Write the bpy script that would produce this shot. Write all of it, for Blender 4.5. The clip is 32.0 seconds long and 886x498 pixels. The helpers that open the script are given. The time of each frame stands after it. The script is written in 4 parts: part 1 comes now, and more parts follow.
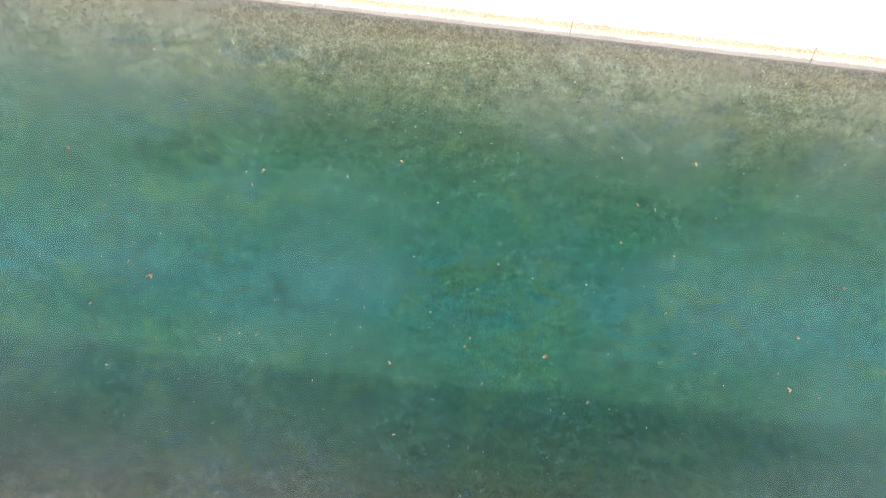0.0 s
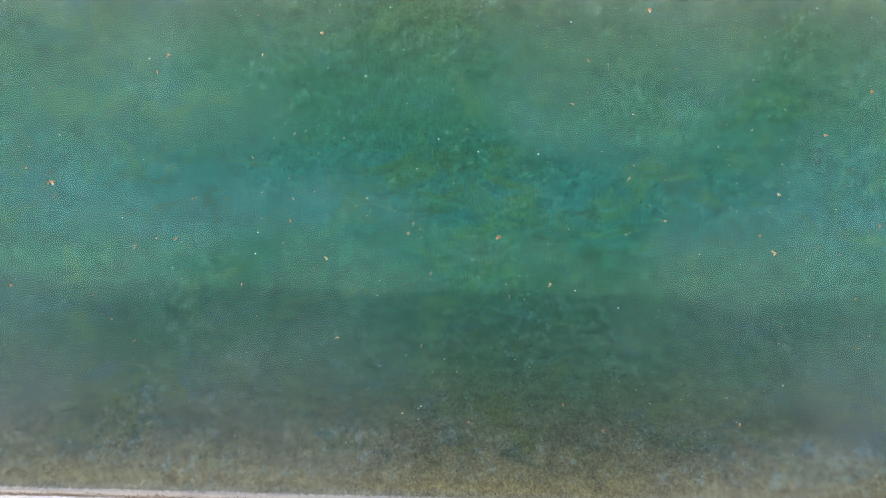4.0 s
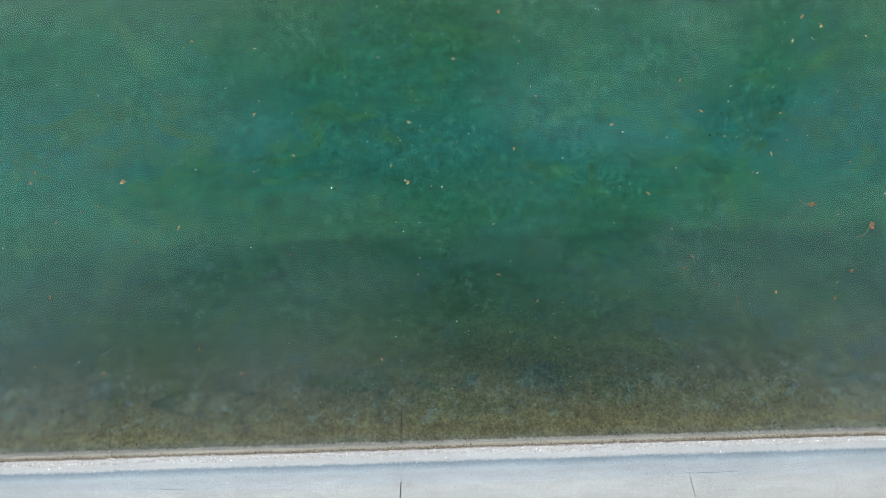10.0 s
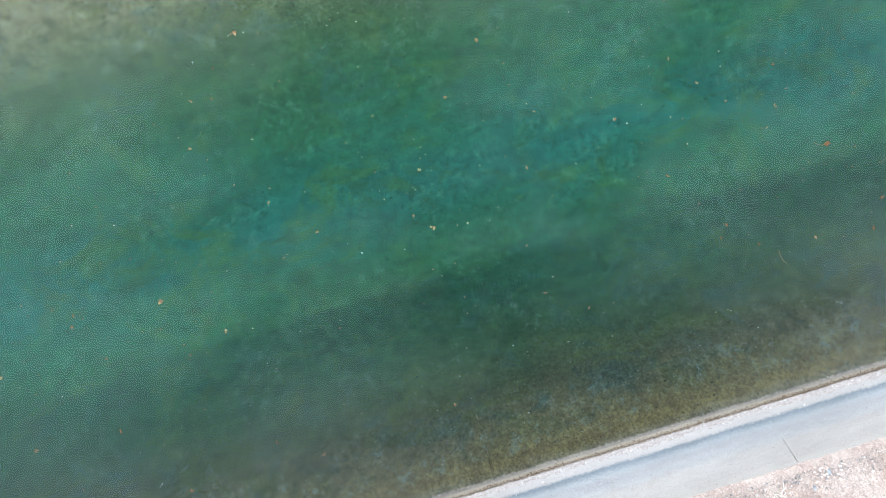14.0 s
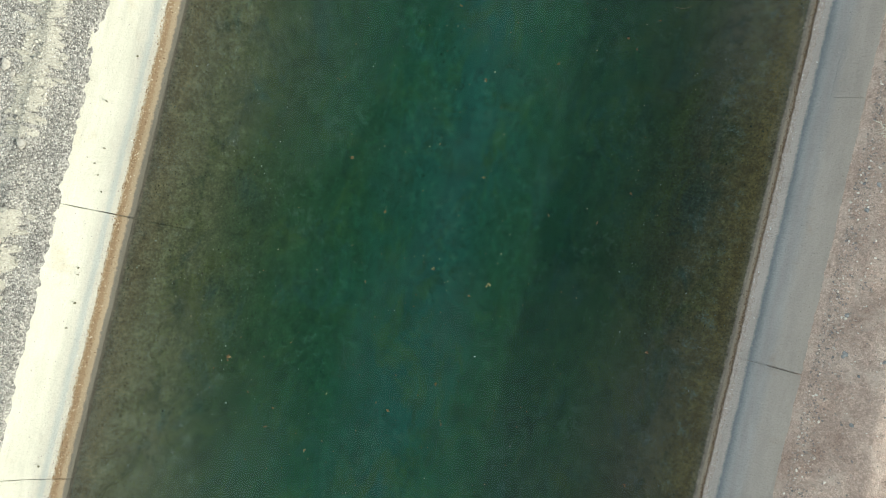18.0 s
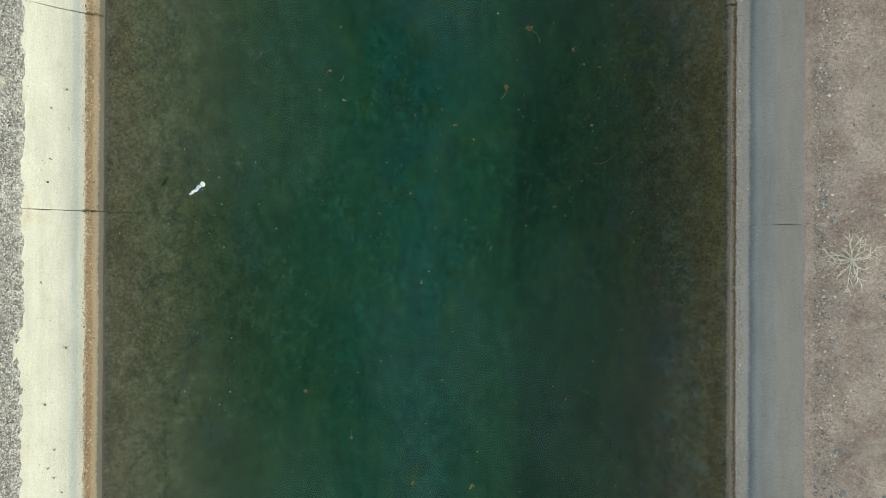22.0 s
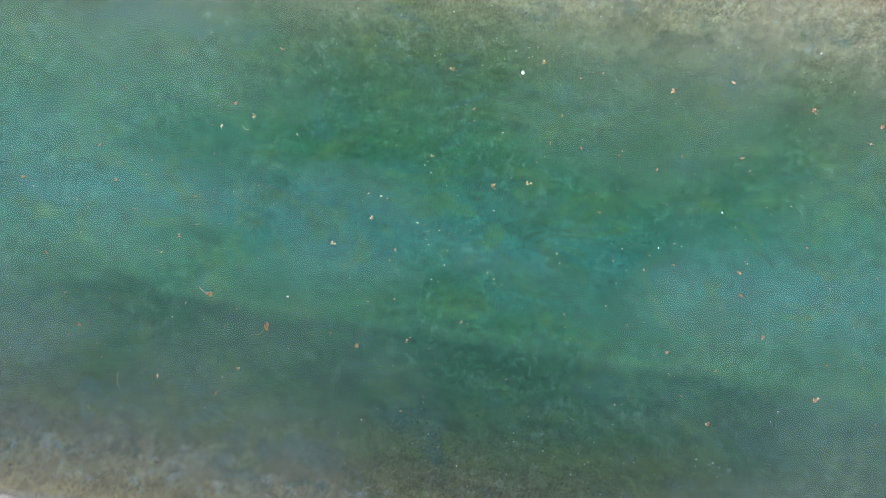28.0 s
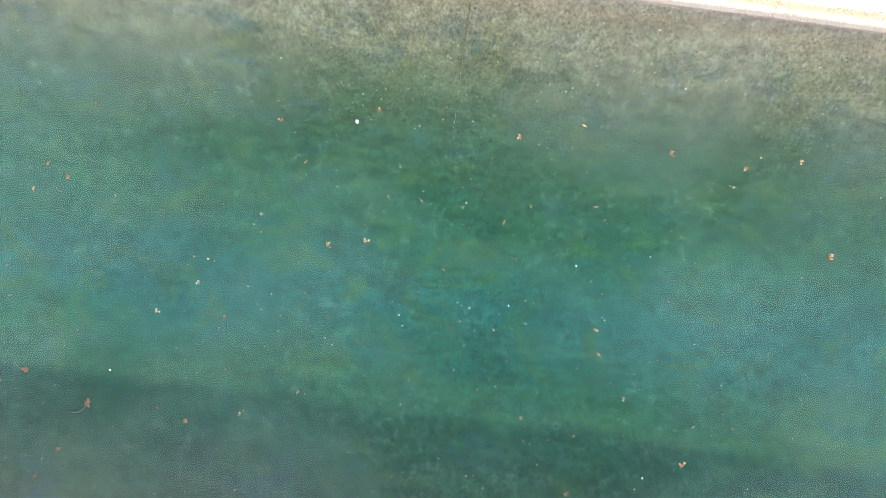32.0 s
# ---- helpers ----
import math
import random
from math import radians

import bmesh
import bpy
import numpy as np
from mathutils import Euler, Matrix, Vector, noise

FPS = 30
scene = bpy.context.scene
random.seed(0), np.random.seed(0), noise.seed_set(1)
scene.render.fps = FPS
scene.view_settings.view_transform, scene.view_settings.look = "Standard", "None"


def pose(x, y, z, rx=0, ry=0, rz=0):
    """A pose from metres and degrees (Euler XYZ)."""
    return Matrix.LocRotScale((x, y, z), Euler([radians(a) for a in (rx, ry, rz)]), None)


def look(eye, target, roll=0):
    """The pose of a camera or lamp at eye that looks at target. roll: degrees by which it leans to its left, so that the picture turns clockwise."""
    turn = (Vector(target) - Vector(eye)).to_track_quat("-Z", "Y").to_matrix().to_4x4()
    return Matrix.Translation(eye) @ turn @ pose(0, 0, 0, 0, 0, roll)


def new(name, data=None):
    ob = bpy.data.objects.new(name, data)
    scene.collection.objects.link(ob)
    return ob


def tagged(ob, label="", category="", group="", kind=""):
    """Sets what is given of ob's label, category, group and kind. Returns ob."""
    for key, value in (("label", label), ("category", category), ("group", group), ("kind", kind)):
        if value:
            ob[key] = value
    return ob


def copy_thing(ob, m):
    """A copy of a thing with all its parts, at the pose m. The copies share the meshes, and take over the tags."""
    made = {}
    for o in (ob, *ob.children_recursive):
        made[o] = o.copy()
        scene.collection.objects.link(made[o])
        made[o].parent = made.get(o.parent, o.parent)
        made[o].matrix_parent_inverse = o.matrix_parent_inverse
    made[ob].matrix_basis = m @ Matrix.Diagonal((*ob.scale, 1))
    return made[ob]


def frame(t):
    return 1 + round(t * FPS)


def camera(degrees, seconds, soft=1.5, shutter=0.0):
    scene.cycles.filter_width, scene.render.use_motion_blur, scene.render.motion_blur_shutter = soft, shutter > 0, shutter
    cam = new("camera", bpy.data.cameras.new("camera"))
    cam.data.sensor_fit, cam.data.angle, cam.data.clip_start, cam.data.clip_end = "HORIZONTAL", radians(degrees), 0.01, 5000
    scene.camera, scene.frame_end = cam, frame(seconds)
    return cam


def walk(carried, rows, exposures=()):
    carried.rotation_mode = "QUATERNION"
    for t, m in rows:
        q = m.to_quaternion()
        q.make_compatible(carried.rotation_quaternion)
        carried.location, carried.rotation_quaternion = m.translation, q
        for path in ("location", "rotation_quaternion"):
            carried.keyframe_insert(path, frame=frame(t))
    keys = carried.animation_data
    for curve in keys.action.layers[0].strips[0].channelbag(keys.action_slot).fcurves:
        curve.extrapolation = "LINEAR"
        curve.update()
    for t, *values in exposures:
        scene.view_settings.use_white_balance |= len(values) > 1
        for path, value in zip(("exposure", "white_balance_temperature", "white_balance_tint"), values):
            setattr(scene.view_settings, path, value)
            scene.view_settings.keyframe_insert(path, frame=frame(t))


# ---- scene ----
cam = camera(69.97, 32.0, soft=0.65)
# seconds, east, north, height over the water, heading in degrees; the camera hangs looking straight down
ROWS = [
    (0.0, -0.755, -7.55, 9.38, 96.31),
    (0.5, -0.658, -7.443, 9.185, 96.37),
    (1.0, -0.51, -7.314, 8.976, 96.49),
    (1.5, -0.324, -7.175, 8.766, 96.6),
    (2.0, -0.109, -7.021, 8.534, 96.61),
    (2.5, 0.126, -6.907, 8.465, 96.78),
    (4.5, 1.041, -6.452, 8.402, 90.17),
    (5.0, 1.239, -6.202, 8.409, 89.83),
    (5.5, 1.429, -5.662, 8.414, 89.7),
    (6.0, 1.624, -4.847, 8.379, 89.48),
    (6.5, 1.809, -3.864, 8.344, 89.43),
    (7.0, 1.953, -3.036, 8.294, 89.29),
    (7.5, 2.022, -2.456, 8.253, 89.14),
    (8.0, 2.02, -2.082, 8.257, 88.93),
    (8.5, 1.955, -1.87, 8.271, 88.79),
    (9.0, 1.85, -1.768, 8.262, 88.64),
    (9.5, 1.736, -1.737, 8.268, 88.53),
    (10.0, 1.631, -1.754, 8.25, 88.39),
    (10.5, 1.534, -1.779, 8.23, 88.34),
    (11.0, 1.469, -1.843, 8.22, 88.14),
    (11.5, 1.405, -1.936, 8.202, 88.11),
    (12.0, 1.35, -2.003, 8.215, 87.42),
    (12.5, 1.299, -2.061, 8.233, 85.11),
    (13.0, 1.242, -2.1, 8.247, 81.76),
    (13.5, 1.157, -2.132, 8.281, 77.71),
    (14.0, 1.032, -2.158, 8.292, 73.22),
    (14.5, 0.892, -2.185, 8.32, 67.37),
    (15.0, 0.741, -2.19, 8.372, 60.49),
    (15.5, 0.573, -2.179, 8.385, 52.82),
    (17.5, 0.022, -1.939, 8.572, 20.9),
    (18.0, -0.05, -1.842, 8.576, 13.41),
    (18.5, -0.114, -1.701, 8.587, 5.95),
    (19.0, -0.139, -1.522, 8.565, 2.01),
    (19.5, -0.13, -1.278, 8.529, 0.09),
    (20.0, -0.083, -0.937, 8.483, -0.48),
    (20.5, -0.023, -0.496, 8.443, -0.73),
    (21.0, 0.054, 0.0, 8.405, -0.04),
    (21.5, 0.144, 0.469, 8.379, 0.16),
    (22.0, 0.259, 0.97, 8.37, 0.26),
    (22.5, 0.374, 1.472, 8.361, 0.55),
    (23.0, 0.483, 1.974, 8.344, 7.28),
    (23.5, 0.557, 2.503, 8.351, 19.19),
    (24.0, 0.614, 3.015, 8.34, 29.99),
    (24.5, 0.644, 3.534, 8.319, 40.31),
    (25.0, 0.636, 4.024, 8.295, 51.4),
    (25.5, 0.621, 4.437, 8.256, 63.93),
    (26.0, 0.59, 4.824, 8.23, 75.21),
    (26.5, 0.529, 5.177, 8.222, 85.32),
    (28.5, 0.025, 6.144, 8.097, 99.7),
    (29.0, -0.115, 6.352, 8.078, 99.9),
    (29.5, -0.254, 6.552, 8.058, 100.01),
    (30.0, -0.368, 6.782, 8.034, 100.17),
    (30.5, -0.497, 7.024, 7.993, 99.59),
    (31.0, -0.628, 7.267, 7.967, 97.82),
    (31.5, -0.744, 7.526, 7.842, 97.35),
    (32.0, -0.854, 7.815, 7.568, 97.24),
]
EXPOSURES = [(0.0, 1.74, 6000, 21), (2.5, 1.86, 6000, 21), (4.5, 1.62, 5850, 14), (6.0, 1.34, 5850, 8), (9.0, 1.14, 5850, 1), (12.0, 1.42, 5850, 9), (13.5, 1.50, 5850, 9),
             (15.5, 1.10, 5900, 5), (17.5, 0.30, 6350, 2), (19.0, -0.24, 6400, -2), (22.5, -0.24, 6400, -2), (24.0, 0.12, 6200, -5), (25.5, 0.77, 6000, -5),
             (26.5, 1.26, 5950, 5), (28.5, 1.78, 5950, 22), (32.0, 1.82, 6000, 24)]
walk(cam, [(t, pose(x, y, z, 0, 0, turn) @ pose(0, 0, 0, 0.2, -0.46, 0)) for t, x, y, z, turn in ROWS], EXPOSURES)

# ---- light ----
CLOUD, CLOUD_SHIFT = (15.0, 18.6, 20.8), (3.1, 0.7, 0.0)  # radiance of the thin cloud overhead and where it lies
SUN_HEIGHT, SUN_SOUTH = 29.0, 10.0  # degrees over the horizon, degrees south of east
up = radians(SUN_HEIGHT)
to_sun = Vector((math.cos(up) * math.cos(radians(-SUN_SOUTH)), math.cos(up) * math.sin(radians(-SUN_SOUTH)), math.sin(up)))
lamp = bpy.data.lights.new("sun", "SUN")
lamp.energy, lamp.angle, lamp.color = 3.8, radians(0.53), (1.0, 0.93, 0.82)
sun = new("sun", lamp)
sun.matrix_world = look(to_sun * 50, (0, 0, 0))

world = bpy.data.worlds.new("world")
scene.world = world
world.use_nodes = True
wt = world.node_tree
wt.nodes.clear()
w_out = wt.nodes.new("ShaderNodeOutputWorld")
w_bg = wt.nodes.new("ShaderNodeBackground")
w_sky = wt.nodes.new("ShaderNodeTexSky")
w_sky.sky_type, w_sky.sun_disc = "NISHITA", False
w_sky.sun_elevation, w_sky.sun_rotation = up, radians(90 + SUN_SOUTH)


def sky_math(op, a, b=0.0, c=0.0):
    n = wt.nodes.new("ShaderNodeMath")
    n.operation = op
    for k, v in enumerate((a, b, c)):
        if isinstance(v, (int, float)):
            n.inputs[k].default_value = v
        else:
            wt.links.new(v, n.inputs[k])
    return n.outputs[0]


def sky_noise(vector, scale, detail, rough, distort):
    n = wt.nodes.new("ShaderNodeTexNoise")
    for key, v in (("Scale", scale), ("Detail", detail), ("Roughness", rough), ("Distortion", distort)):
        n.inputs[key].default_value = v
    wt.links.new(vector, n.inputs["Vector"])
    return n.outputs["Fac"]


def sky_layer(fac, low, high, most, under, colour):
    r = wt.nodes.new("ShaderNodeValToRGB")
    r.color_ramp.elements[0].position, r.color_ramp.elements[1].position = low, high
    r.color_ramp.elements[0].color, r.color_ramp.elements[1].color = (0, 0, 0, 1), (most, most, most, 1)
    m = wt.nodes.new("ShaderNodeMix")
    m.data_type = "RGBA"
    m.inputs[7].default_value = (*colour, 1)
    wt.links.new(fac, r.inputs[0])
    wt.links.new(r.outputs[0], m.inputs[0])
    wt.links.new(under, m.inputs[6])
    return m.outputs[2]


w_co = wt.nodes.new("ShaderNodeTexCoord")
w_sp = wt.nodes.new("ShaderNodeSeparateXYZ")
wt.links.new(w_co.outputs["Generated"], w_sp.inputs[0])
# thin wisps of high cloud on a flat layer overhead, denser to the north and south
lift = sky_math("MAXIMUM", w_sp.outputs[2], 0.12)
w_pl = wt.nodes.new("ShaderNodeCombineXYZ")
wt.links.new(sky_math("MULTIPLY", sky_math("DIVIDE", w_sp.outputs[0], lift), 2.0), w_pl.inputs[0])
wt.links.new(sky_math("DIVIDE", w_sp.outputs[1], lift), w_pl.inputs[1])
w_mp = wt.nodes.new("ShaderNodeMapping")
w_mp.inputs["Location"].default_value = CLOUD_SHIFT
wt.links.new(w_pl.outputs[0], w_mp.inputs[0])
wisps = sky_noise(w_mp.outputs[0], 2.7, 6.0, 0.58, 0.45)
along = sky_math("DIVIDE", w_sp.outputs[1], lift)
side = sky_math("MAXIMUM", sky_math("MULTIPLY", along, 0.36), sky_math("MULTIPLY", along, -0.56))
cover = sky_math("ADD", sky_math("MINIMUM", side, 0.5), wisps)
overhead = sky_layer(cover, 0.52, 0.84, 1.0, w_sky.outputs[0], CLOUD)
# haze that thickens away from the zenith
haze = sky_math("ADD", sky_math("MULTIPLY_ADD", w_sp.outputs[2], -1.2, 1.2), sky_noise(w_co.outputs["Generated"], 3.4, 5.0, 0.6, 0.6))
sky = sky_layer(haze, 0.86, 1.08, 0.85, overhead, (51.0, 52.0, 53.5))
wt.links.new(sky, w_bg.inputs[0])
w_bg.inputs[1].default_value = 0.039
wt.links.new(w_bg.outputs[0], w_out.inputs[0])


# ---- materials ----
class Nodes:
    """A small wrapper that adds and links shader nodes."""

    def __init__(self, name):
        self.mat = bpy.data.materials.new(name)
        self.mat.use_nodes = True
        self.t = self.mat.node_tree
        self.t.nodes.clear()
        self.out = self.add("OutputMaterial")

    def add(self, kind, **values):
        n = self.t.nodes.new("ShaderNode" + kind)
        for k, v in values.items():
            n.inputs[k.replace("_", " ")].default_value = v
        return n

    def link(self, a, b):
        self.t.links.new(a, b)

    def pos(self):
        return self.add("NewGeometry").outputs["Position"]

    def noise(self, scale, detail=5.0, rough=0.6, distort=0.0, vector=None, stretch=None):
        n = self.add("TexNoise", Scale=scale, Detail=detail, Roughness=rough, Distortion=distort)
        v = vector or self.pos()
        if stretch:
            m = self.add("Mapping", Scale=stretch)
            self.link(v, m.inputs[0])
            v = m.outputs[0]
        self.link(v, n.inputs["Vector"])
        return n.outputs["Fac"]

    def ramp(self, fac, stops):
        r = self.add("ValToRGB")
        e = r.color_ramp.elements
        while len(e) < len(stops):
            e.new(0.5)
        for el, (p, c) in zip(e, stops):
            el.position = p
            el.color = (c, c, c, 1) if isinstance(c, (int, float)) else (*c, 1)
        self.link(fac, r.inputs[0])
        return r.outputs[0]

    def mix(self, fac, a, b, blend="MIX"):
        m = self.add("Mix")
        m.data_type, m.blend_type = "RGBA", blend
        for i, v in ((0, fac), (6, a), (7, b)):
            if isinstance(v, (int, float)):
                m.inputs[i].default_value = v
            elif isinstance(v, tuple):
                m.inputs[i].default_value = (*v, 1)
            else:
                self.link(v, m.inputs[i])
        return m.outputs[2]

    def math(self, op, a, b=0.0):
        m = self.add("Math")
        m.operation = op
        for i, v in enumerate((a, b)):
            if isinstance(v, (int, float)):
                m.inputs[i].default_value = v
            else:
                self.link(v, m.inputs[i])
        return m.outputs[0]

    def bump(self, height, strength=0.5, distance=0.01):
        b = self.add("Bump", Strength=strength, Distance=distance)
        self.link(height, b.inputs["Height"])
        return b.outputs[0]

    def surface(self, color, rough=0.8, normal=None, metal=0.0, spec=0.4):
        p = self.add("BsdfPrincipled", Metallic=metal)
        p.inputs["Specular IOR Level"].default_value = spec
        for key, v in (("Base Color", color), ("Roughness", rough)):
            if isinstance(v, tuple):
                p.inputs[key].default_value = (*v, 1)
            elif isinstance(v, (int, float)):
                p.inputs[key].default_value = v
            else:
                self.link(v, p.inputs[key])
        if normal:
            self.link(normal, p.inputs["Normal"])
        self.link(p.outputs[0], self.out.inputs[0])
        return self.mat


def lining_material(name, bands, growth):
    """Concrete with the marks that the water level has left: bands of (height, colour). Below the surface they also
    paint in the water's depth tint.
    """
    n = Nodes(name)
    sep = n.add("SeparateXYZ")
    n.link(n.pos(), sep.inputs[0])
    wob = n.math("SUBTRACT", n.noise(2.2, 6, 0.65), 0.5)
    fine = n.math("SUBTRACT", n.noise(28, 4, 0.6), 0.5)
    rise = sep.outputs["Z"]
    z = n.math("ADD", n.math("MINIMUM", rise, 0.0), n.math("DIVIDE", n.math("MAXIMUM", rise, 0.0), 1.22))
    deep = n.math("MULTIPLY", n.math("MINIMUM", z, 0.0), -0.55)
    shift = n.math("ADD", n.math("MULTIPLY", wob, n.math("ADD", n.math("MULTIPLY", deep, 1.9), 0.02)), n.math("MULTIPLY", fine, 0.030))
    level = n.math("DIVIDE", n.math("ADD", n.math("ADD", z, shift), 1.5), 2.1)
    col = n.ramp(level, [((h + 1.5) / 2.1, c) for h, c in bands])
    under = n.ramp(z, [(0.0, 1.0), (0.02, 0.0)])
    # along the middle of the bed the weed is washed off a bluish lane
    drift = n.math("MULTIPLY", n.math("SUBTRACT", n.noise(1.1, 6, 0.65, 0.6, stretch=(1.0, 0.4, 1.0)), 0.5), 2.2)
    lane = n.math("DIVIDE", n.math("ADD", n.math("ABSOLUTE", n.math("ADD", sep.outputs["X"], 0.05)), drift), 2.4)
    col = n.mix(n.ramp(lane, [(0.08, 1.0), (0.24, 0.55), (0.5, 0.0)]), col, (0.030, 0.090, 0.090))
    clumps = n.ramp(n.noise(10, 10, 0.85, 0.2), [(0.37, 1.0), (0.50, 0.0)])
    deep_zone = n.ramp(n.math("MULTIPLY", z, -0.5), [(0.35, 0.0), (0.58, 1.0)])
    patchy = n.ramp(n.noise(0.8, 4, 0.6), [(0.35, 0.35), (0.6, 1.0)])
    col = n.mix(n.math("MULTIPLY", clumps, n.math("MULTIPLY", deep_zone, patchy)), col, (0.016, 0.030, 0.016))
    # broad patches where silt, moss and bare concrete take turns
    for seed, scale, tone, lo, hi in ((3.0, 1.3, (0.070, 0.090, 0.026), 0.51, 0.62), (9.0, 1.9, (0.038, 0.076, 0.064), 0.53, 0.66), (17.0, 2.6, (0.038, 0.058, 0.030), 0.55, 0.64)):
        move = n.add("Mapping", Location=(seed, seed * 0.7, 0.0), Scale=(1.0, 0.6, 1.0))
        n.link(n.pos(), move.inputs[0])
        where = n.ramp(n.noise(scale, 9, 0.68, 0.8, vector=move.outputs[0]), [(lo, 0.0), (hi, 0.75)])
        col = n.mix(n.math("MULTIPLY", where, n.ramp(n.math("MULTIPLY", z, -1.0), [(0.1, 0.0), (0.35, 1.0)])), col, tone)
    # pale and dark growth in patches below the water
    spots = n.ramp(n.noise(7, 8, 0.75, 0.4), [(0.52, 0.0), (0.68, 1.0)])
    zone = n.ramp(n.noise(1.1, 4, 0.6), [(0.4, 0.0), (0.65, 1.0)])
    pale = n.math("MULTIPLY", n.math("MULTIPLY", spots, zone), n.math("MULTIPLY", under, 0.55))
    col = n.mix(pale, col, (0.17, 0.205, 0.18))
    shore_dim = n.math("MULTIPLY", under, n.ramp(n.math("MULTIPLY", z, -1.0), [(0.35, 1.0), (0.95, 0.35)]))
    dark = n.math("MULTIPLY", n.ramp(n.noise(19, 10, 0.85), [(0.36, 1.0), (0.56, 0.0)]), n.math("MULTIPLY", shore_dim, 0.42))
    col = n.mix(dark, col, (0.035, 0.040, 0.022))
    crumbs = n.math("MULTIPLY", n.ramp(n.noise(34, 6, 0.8), [(0.56, 0.0), (0.70, 1.0)]), n.math("MULTIPLY", shore_dim, n.ramp(n.noise(1.7, 4, 0.65), [(0.4, 0.15), (0.62, 0.8)])))
    col = n.mix(crumbs, col, (0.22, 0.24, 0.19))
    # random light and dark mottling painted in for the shading of rough relief
    relief_mottle = n.mix(1.0, n.ramp(n.noise(26, 8, 0.75), [(0.36, 0.62), (0.64, 1.38)]), n.ramp(n.noise(9, 8, 0.75, 0.6), [(0.3, 0.72), (0.7, 1.3)]), "MULTIPLY")
    col = n.mix(shore_dim, col, n.mix(1.0, col, relief_mottle, "MULTIPLY"))
    mats = n.ramp(n.noise(2.6, 7, 0.66, 0.9, stretch=(2.0, 1.0, 2.0)), [(0.34, 0.80), (0.66, 1.20)])
    col = n.mix(under, col, n.mix(1.0, col, mats, "MULTIPLY"))
    belt = n.ramp(n.math("MULTIPLY", z, -1.0), [(0.08, 0.0), (0.14, 1.0), (0.30, 1.0), (0.44, 0.35), (0.8, 0.1)])
    bloom = n.math("MULTIPLY", n.ramp(n.noise(4.6, 10, 0.8, 0.1), [(0.53, 0.0), (0.63, 0.66)]), n.ramp(n.noise(40, 5, 0.8), [(0.40, 0.0), (0.58, 1.0)]))
    col = n.mix(n.math("MULTIPLY", belt, bloom), col, growth)
    # grain and streaks of dry concrete
    grain = n.ramp(n.noise(60, 6, 0.7), [(0.28, 0.88), (0.72, 1.08)])
    col = n.mix(1.0, col, grain, "MULTIPLY")
    big = n.mix(1.0, n.ramp(n.noise(0.9, 5, 0.6, stretch=(1.0, 0.35, 1.0)), [(0.3, 0.88), (0.7, 1.08)]),
                n.ramp(n.noise(7, 6, 0.7, 0.3, stretch=(1.0, 0.16, 1.0)), [(0.3, 0.9), (0.6, 1.04)]), "MULTIPLY")
    col = n.mix(1.0, col, big, "MULTIPLY")
    pits = n.ramp(n.noise(38, 3, 0.5), [(0.24, 0.35), (0.31, 1.0)])
    col = n.mix(0.7, col, pits, "MULTIPLY")
    dry = n.ramp(z, [(0.20, 0.0), (0.26, 1.0)])
    rust = n.math("MULTIPLY", n.ramp(n.noise(1.9, 6, 0.7, 0.4, stretch=(1.4, 1.0, 1.0)), [(0.56, 0.0), (0.72, 0.42)]), dry)
    col = n.mix(rust, col, n.mix(1.0, col, (0.80, 0.66, 0.52), "MULTIPLY"))
    flecks = n.math("MULTIPLY", n.ramp(n.noise(26, 4, 0.6), [(0.66, 0.0), (0.71, 0.8)]), n.math("MULTIPLY", dry, n.ramp(n.noise(2.4, 3, 0.6), [(0.48, 0.0), (0.62, 1.0)])))
    col = n.mix(flecks, col, n.mix(1.0, col, (0.42, 0.38, 0.34), "MULTIPLY"))
    height = n.math("ADD", n.noise(24, 8, 0.7), n.math("MULTIPLY", n.noise(110, 3, 0.6), 0.4))
    return n.surface(col, 0.85, n.bump(n.math("ADD", height, n.math("MULTIPLY", n.noise(17, 9, 0.8), n.math("MULTIPLY", under, 3.2))), 1.0, 0.036), spec=0.25)


# algae and silt tones, with the water's depth tint painted into them
DEEP_TINT = [(-1.45, (0.034, 0.078, 0.038)), (-1.1, (0.038, 0.074, 0.032)), (-0.75, (0.046, 0.073, 0.032))]
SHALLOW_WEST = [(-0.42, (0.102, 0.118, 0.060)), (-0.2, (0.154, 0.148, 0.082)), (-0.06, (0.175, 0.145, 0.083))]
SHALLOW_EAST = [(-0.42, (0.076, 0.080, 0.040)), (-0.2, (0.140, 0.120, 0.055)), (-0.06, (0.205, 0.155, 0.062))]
MAT_WEST = lining_material("lining_concrete_west", DEEP_TINT + SHALLOW_WEST + [
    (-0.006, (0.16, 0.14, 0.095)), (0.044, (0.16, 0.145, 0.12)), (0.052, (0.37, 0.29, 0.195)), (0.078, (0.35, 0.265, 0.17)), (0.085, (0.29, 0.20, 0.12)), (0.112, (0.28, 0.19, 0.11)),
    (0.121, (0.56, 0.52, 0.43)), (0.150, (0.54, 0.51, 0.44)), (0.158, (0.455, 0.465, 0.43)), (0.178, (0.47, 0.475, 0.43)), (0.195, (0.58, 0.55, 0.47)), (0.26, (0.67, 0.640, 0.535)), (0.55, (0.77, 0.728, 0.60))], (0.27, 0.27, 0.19))
